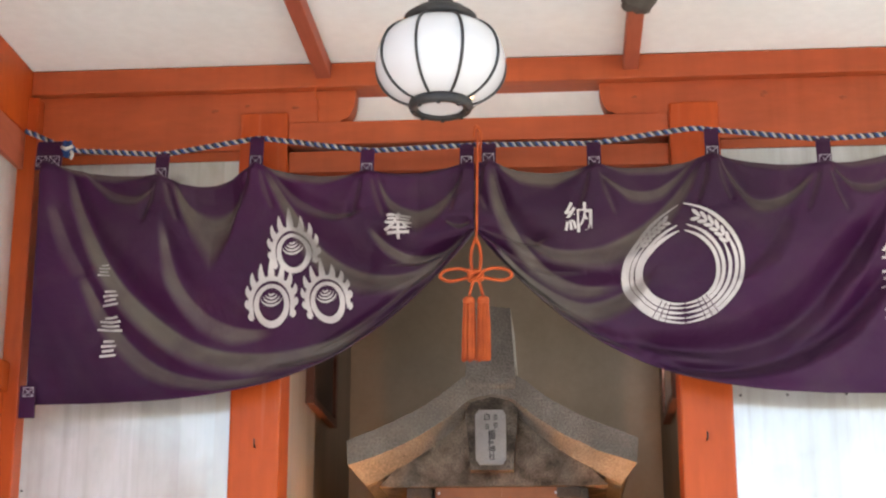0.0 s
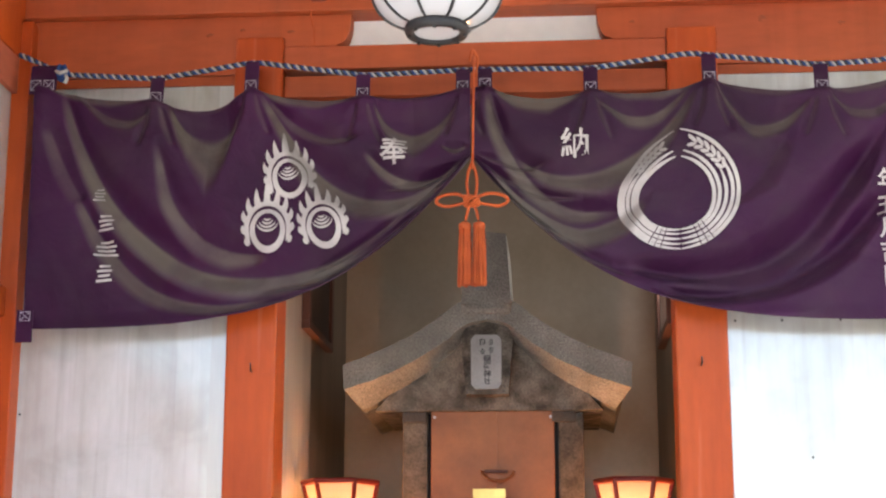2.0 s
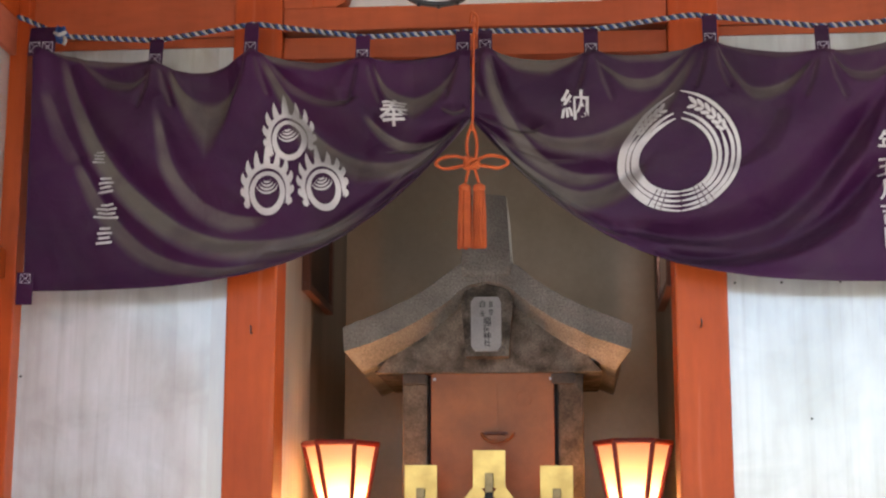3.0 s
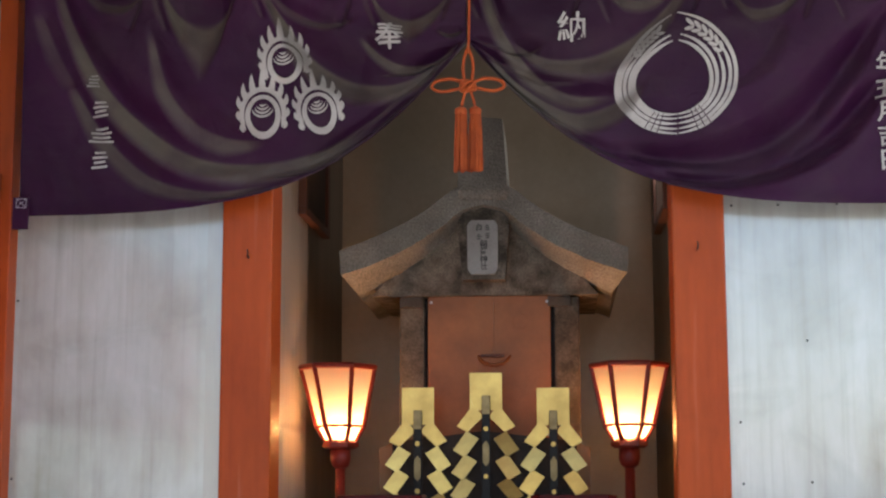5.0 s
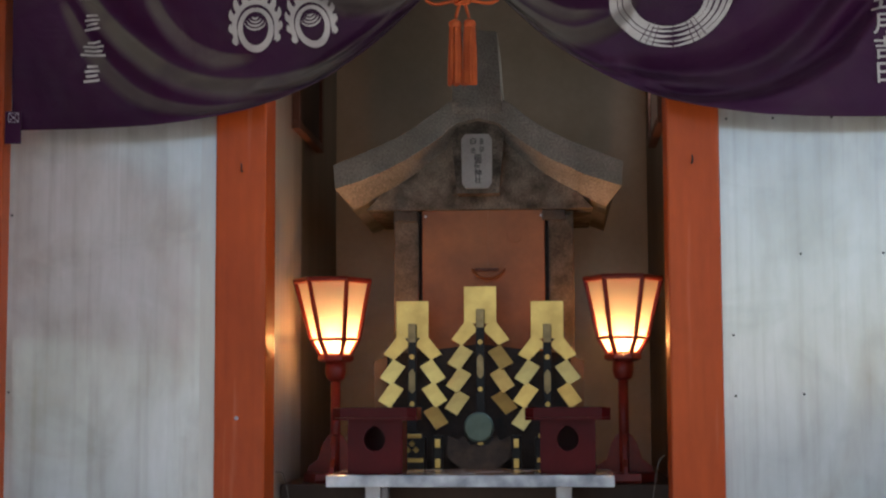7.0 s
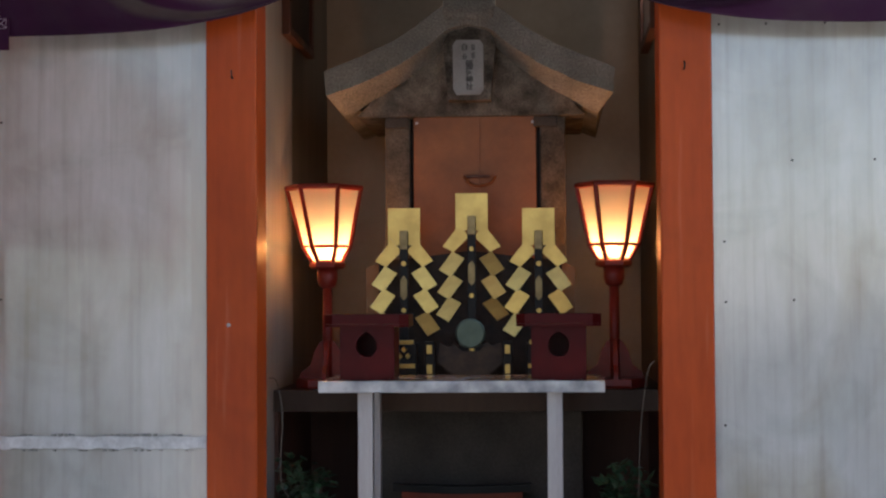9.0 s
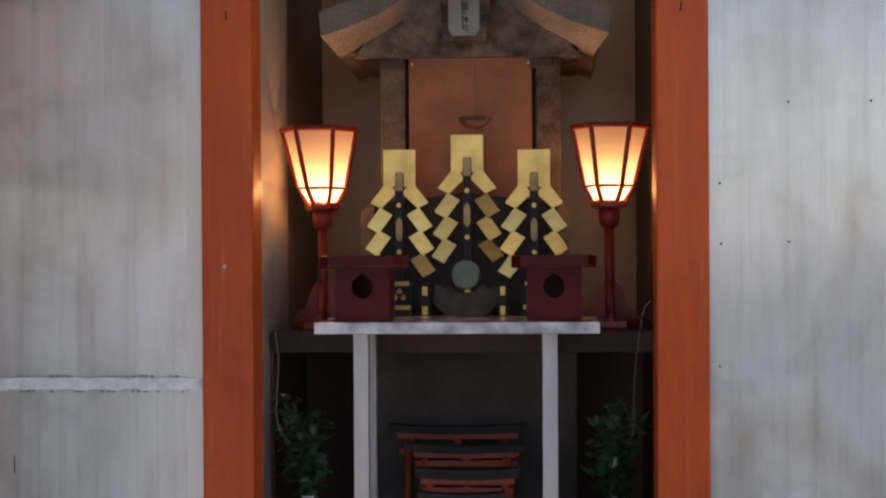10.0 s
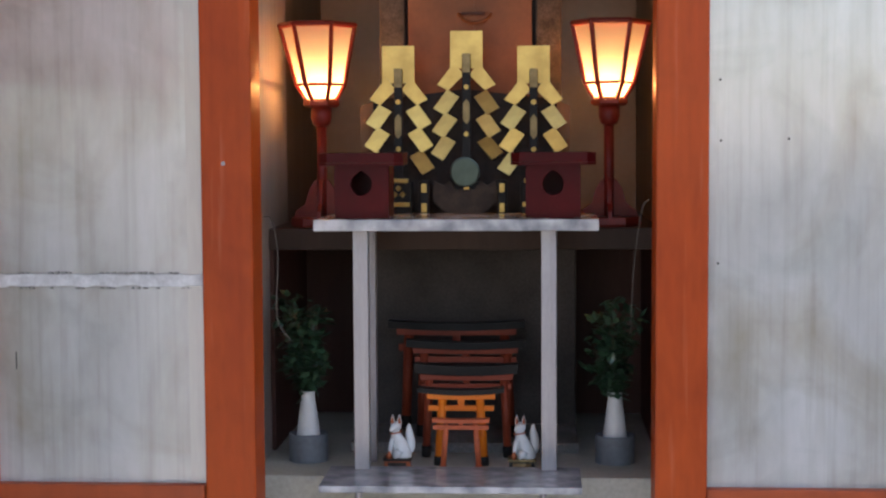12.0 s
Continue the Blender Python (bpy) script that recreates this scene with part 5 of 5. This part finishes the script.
torii("small faded red model torii gate", 0.003, 0.225, 0.895, 0.7805, TORII_R, (0.0, 0.008, 0.006, 0.009), 0.0, 0.0615, (0.039, 0.031), 0.0062)
torii("small bright orange model torii gate with black cap", 0.001, 0.285, 0.951, 0.7805, TORII_B, (0.011, 0.012, 0.015, 0.011), 0.094, 0.074, (0.050, 0.041), 0.0095)
torii("small dark red model torii gate with black cap", 0.009, 0.375, 0.990, 0.7805, TORII, (0.021, 0.013, 0.009, 0.012), 0.115, 0.104, (0.092, 0.084), 0.0095)
torii("small dark red model torii gate with black cap", 0.001, 0.50, 1.027, 0.8035, TORII, (0.017, 0.012, 0.008, 0.013), 0.137, 0.121, (0.104, 0.096), 0.011)
torii("dark red model torii gate with black cap", -0.025, 0.60, 1.059, 0.8035, TORII, (0.017, 0.014, 0.022, 0.016), 0.162, 0.142, (0.122, 0.114), 0.0115)


def vase(x, seed, spread=0.070):
    v = thing("white_vase", (x, 0.33, 0.7805), "white ceramic vase standing in a grey pipe holder", "vase", "vases")
    part("body", lathe(B(), [(0.026, 0.004), (0.027, 0.03), (0.026, 0.06), (0.021, 0.10), (0.016, 0.135), (0.0145, 0.150), (0.017, 0.156), (0.013, 0.156), (0.012, 0.145)], 28), CERAMIC, v, "", True)
    c = thing("pipe_holder", (x, 0.33, 0.7805), "short grey plastic pipe holding a vase", "holder", "pipe holders")
    part("pipe", lathe(B(), [(0.0430, 0.0), (0.0435, 0.002), (0.0435, 0.060), (0.043, 0.062), (0.039, 0.062), (0.0385, 0.06), (0.0385, 0.004), (0.0, 0.003)], 36), GREYPVC, c, "", True)
    b = thing("evergreen_branch", (x, 0.33, 0.7805 + 0.15), "glossy dark green sakaki branches in a white vase", "plant", "sakaki branches")
    r = random.Random(seed)
    stems, leaves = B(), B()
    for i in range(17):
        a = r.uniform(0, 6.28)
        out, hgt = r.uniform(0.008, spread), r.uniform(0.05, 0.215)
        pts = spline([(0, 0, -0.03), (out * 0.25 * math.cos(a), out * 0.25 * math.sin(a), hgt * 0.4), (out * math.cos(a), out * math.sin(a), hgt)], 6)
        tube(stems, pts, 0.0013, 5)
        for p in pts[4:]:
            for _ in range(4):
                d = Vector((r.uniform(-1, 1), r.uniform(-1, 1), r.uniform(-0.5, 0.7))).normalized()
                q = p + Vector((r.uniform(-1, 1), r.uniform(-1, 1), r.uniform(-1, 1))) * 0.015
                ln, wd = r.uniform(0.022, 0.038), r.uniform(0.007, 0.0115)
                s = d.cross(Vector((r.uniform(-0.4, 0.4), r.uniform(-0.4, 0.4), 1))).normalized()
                nrm = d.cross(s)
                c0 = leaves.verts.new(q)
                m1 = leaves.verts.new(q + d * ln * 0.5 - nrm * 0.0025)
                tip = leaves.verts.new(q + d * ln)
                l1 = leaves.verts.new(q + d * ln * 0.45 + s * wd)
                r1 = leaves.verts.new(q + d * ln * 0.45 - s * wd)
                for f in ((c0, l1, m1), (l1, tip, m1), (c0, m1, r1), (m1, tip, r1)):
                    leaves.faces.new(f)
    part("stems", stems, STEM, b)
    part("leaves", leaves, LEAF, b, "glossy dark green leaves")


vase(-0.342, 11, 0.088)
vase(0.337, 12, 0.056)

# ---- outside, seen only as a dim reflection in the glossy panels ----
bm = B()
r = random.Random(21)
for i in range(15000):
    x, y = r.uniform(-0.6, 5.4), r.uniform(-5.5, -3.6)
    top = min(1.9, max(0.7, 1.17 + 0.27 * (x - 1.13))) * (0.75 + 0.25 * min(1.0, (-3.6 - y) / 0.8)) + 0.08 * noise.noise((x * 1.7, 0, 3))
    if ((x - 2.5) / 2.9) ** 4 + ((y + 4.55) / 0.95) ** 2 > 1.0 + 0.4 * noise.noise((x * 1.3, y * 1.3, 7)):
        continue
    p = Vector((x, y, top * r.uniform(0.02, 1.0)))
    d = Vector((r.uniform(-1, 1), r.uniform(-1, 1), r.uniform(-0.3, 1))).normalized()
    e = d.orthogonal().normalized() * 0.04
    bm.faces.new([bm.verts.new(q) for q in (p, p + d * 0.08 + e, p + d * 0.18, p + d * 0.08 - e)])
tagged(finish("shrubs", bm, SHRUB), "bank of low green shrubs outside the porch", "shrubs", kind="stuff")

# ---- small details ----
for pts, nm in (([(-0.400, 0.13, 1.335), (-0.385, 0.14, 1.325), (-0.375, 0.15, 1.25), (-0.382, 0.17, 1.12), (-0.36, 0.22, 1.06)], "a"), ([(0.400, 0.2, 1.365), (0.385, 0.2, 1.34), (0.37, 0.21, 1.22), (0.365, 0.23, 1.08)], "b")):
    tagged(finish("wire", tube(B(), spline(pts, 10), 0.0010, 6), WIRE, True), "thin pale electric wire hanging in the alcove", "wire", "wires")


bm = B()
rr = random.Random(4)
ups, dns = [], []
for i in range(61):
    x = -0.955 + 0.449 * i / 60
    ups.append((x, 1.2235 + 0.003 * noise.noise((x * 25, 1, 0)) + 0.0012 * rr.random()))
    dns.append((x, 1.199 + 0.005 * noise.noise((x * 30, 5, 0)) + 0.002 * rr.random()))
prism(bm, ups + dns[::-1], 0.0145, 0.0198)
part("joint_filler", bm, FILLER, wl, "rough white filler along the panel joint")
for z0, sd in ((1.2265, 2), (1.196, 7)):
    bm = B()
    for i in range(34):
        x = -0.95 + 0.435 * i / 34
        k = noise.noise((x * 18, sd, 0))
        if k > 0.0:
            hh = 0.002 + 0.010 * k
            box(bm, x + 0.004 * rr.random(), x + 0.008 + 0.004 * rr.random(), 0.0138, 0.0199, z0 - hh / 2, z0 + hh / 2)
    part("grime", bm, GRIME, wl, "grey grime along the joint")
part("edge_strip", box(B(), -0.536, -0.5045, 0.0165, 0.0198, 0.798, 2.55), STRIP, wl, "dirty beige edge strip")
bm = B()
box(bm, -0.895, -0.893, 0.0185, 0.0199, 1.03, 1.065)
part("scratch", bm, MDARK, wl)
for side, nm in ((-1, "a"), (1, "b")):
    hk = thing("small_hook", (side * 0.448, 0.0, 1.943 + 0.002 * side), "small dark iron hook in the post", "hook", "post hooks")
    part("stem", tube(B(), spline([(0, 0.004, 0), (0, -0.012, 0), (0.001, -0.018, 0.006), (0.0, -0.016, 0.014)], 5), 0.0016, 6), IRON, hk, "", True)
tagged(finish("screw", lathe(B(), [(0.0045, 0.0), (0.003, 0.002)], 10), ALU), "pale screw head in the post", "screw").matrix_basis = pose(-0.457, -0.0005, 1.447, 90)


for x, z, q in ((-0.56, 2.662, 0.009), (-0.385, 2.666, 0.007), (0.60, 2.668, 0.011), (0.76, 2.655, 0.009), (-0.49, 2.672, 0.006), (0.33, 2.668, 0.006)):
    q *= 0.75
    bm = lathe(B(), [(q * 1.1, 0.0), (q * 0.8, 0.0006), (q * 0.3, 0.0008)], 14)
    for v in bm.verts:
        f = 1 + 0.9 * noise.noise((v.co.x * 160, v.co.y * 160, x * 9))
        v.co.x, v.co.y = v.co.x * f * 1.2, v.co.y * f * 0.7
    o = finish("wood_knot", bm, KNOT)
    o.matrix_basis = pose(x, 0.0098, z, 90)
    tagged(o, "dark resin knot in the vermilion beam", "wood knot", "wood knots")
wk = finish("wire", tube(B(), spline([(-0.338, -0.002, 2.716), (-0.340, -0.0185, 2.69), (-0.337, -0.004, 2.672), (-0.336, 0.004, 2.634)], 6), 0.0018, 6), ORANGECORD, True)
tagged(wk, "thin orange painted wire over the beam", "wire", "wires")


def nail(x, y, z, parent, r=0.0028):
    bm = lathe(B(), [(r, -0.001), (r * 0.8, 0.0015), (r * 0.3, 0.002)], 8)
    n = part("nail", bm, IRON, parent)
    n.matrix_basis = pose(x, y, z, 90)


for z in (2.042, 1.567, 1.447, 1.07, 0.9):
    nail(-0.519, 0.0195, z, wl)
for z in (1.86, 1.50):
    nail(-0.928, 0.0195, z, wl)
for x, z in ((0.520, 2.036), (0.612, 2.036), (0.727, 2.036), (0.526, 1.606), (0.528, 1.487), (0.524, 1.245), (0.66, 1.765), (0.66, 1.49), (0.82, 1.765)):
    nail(x, 0.0195, z, wr)
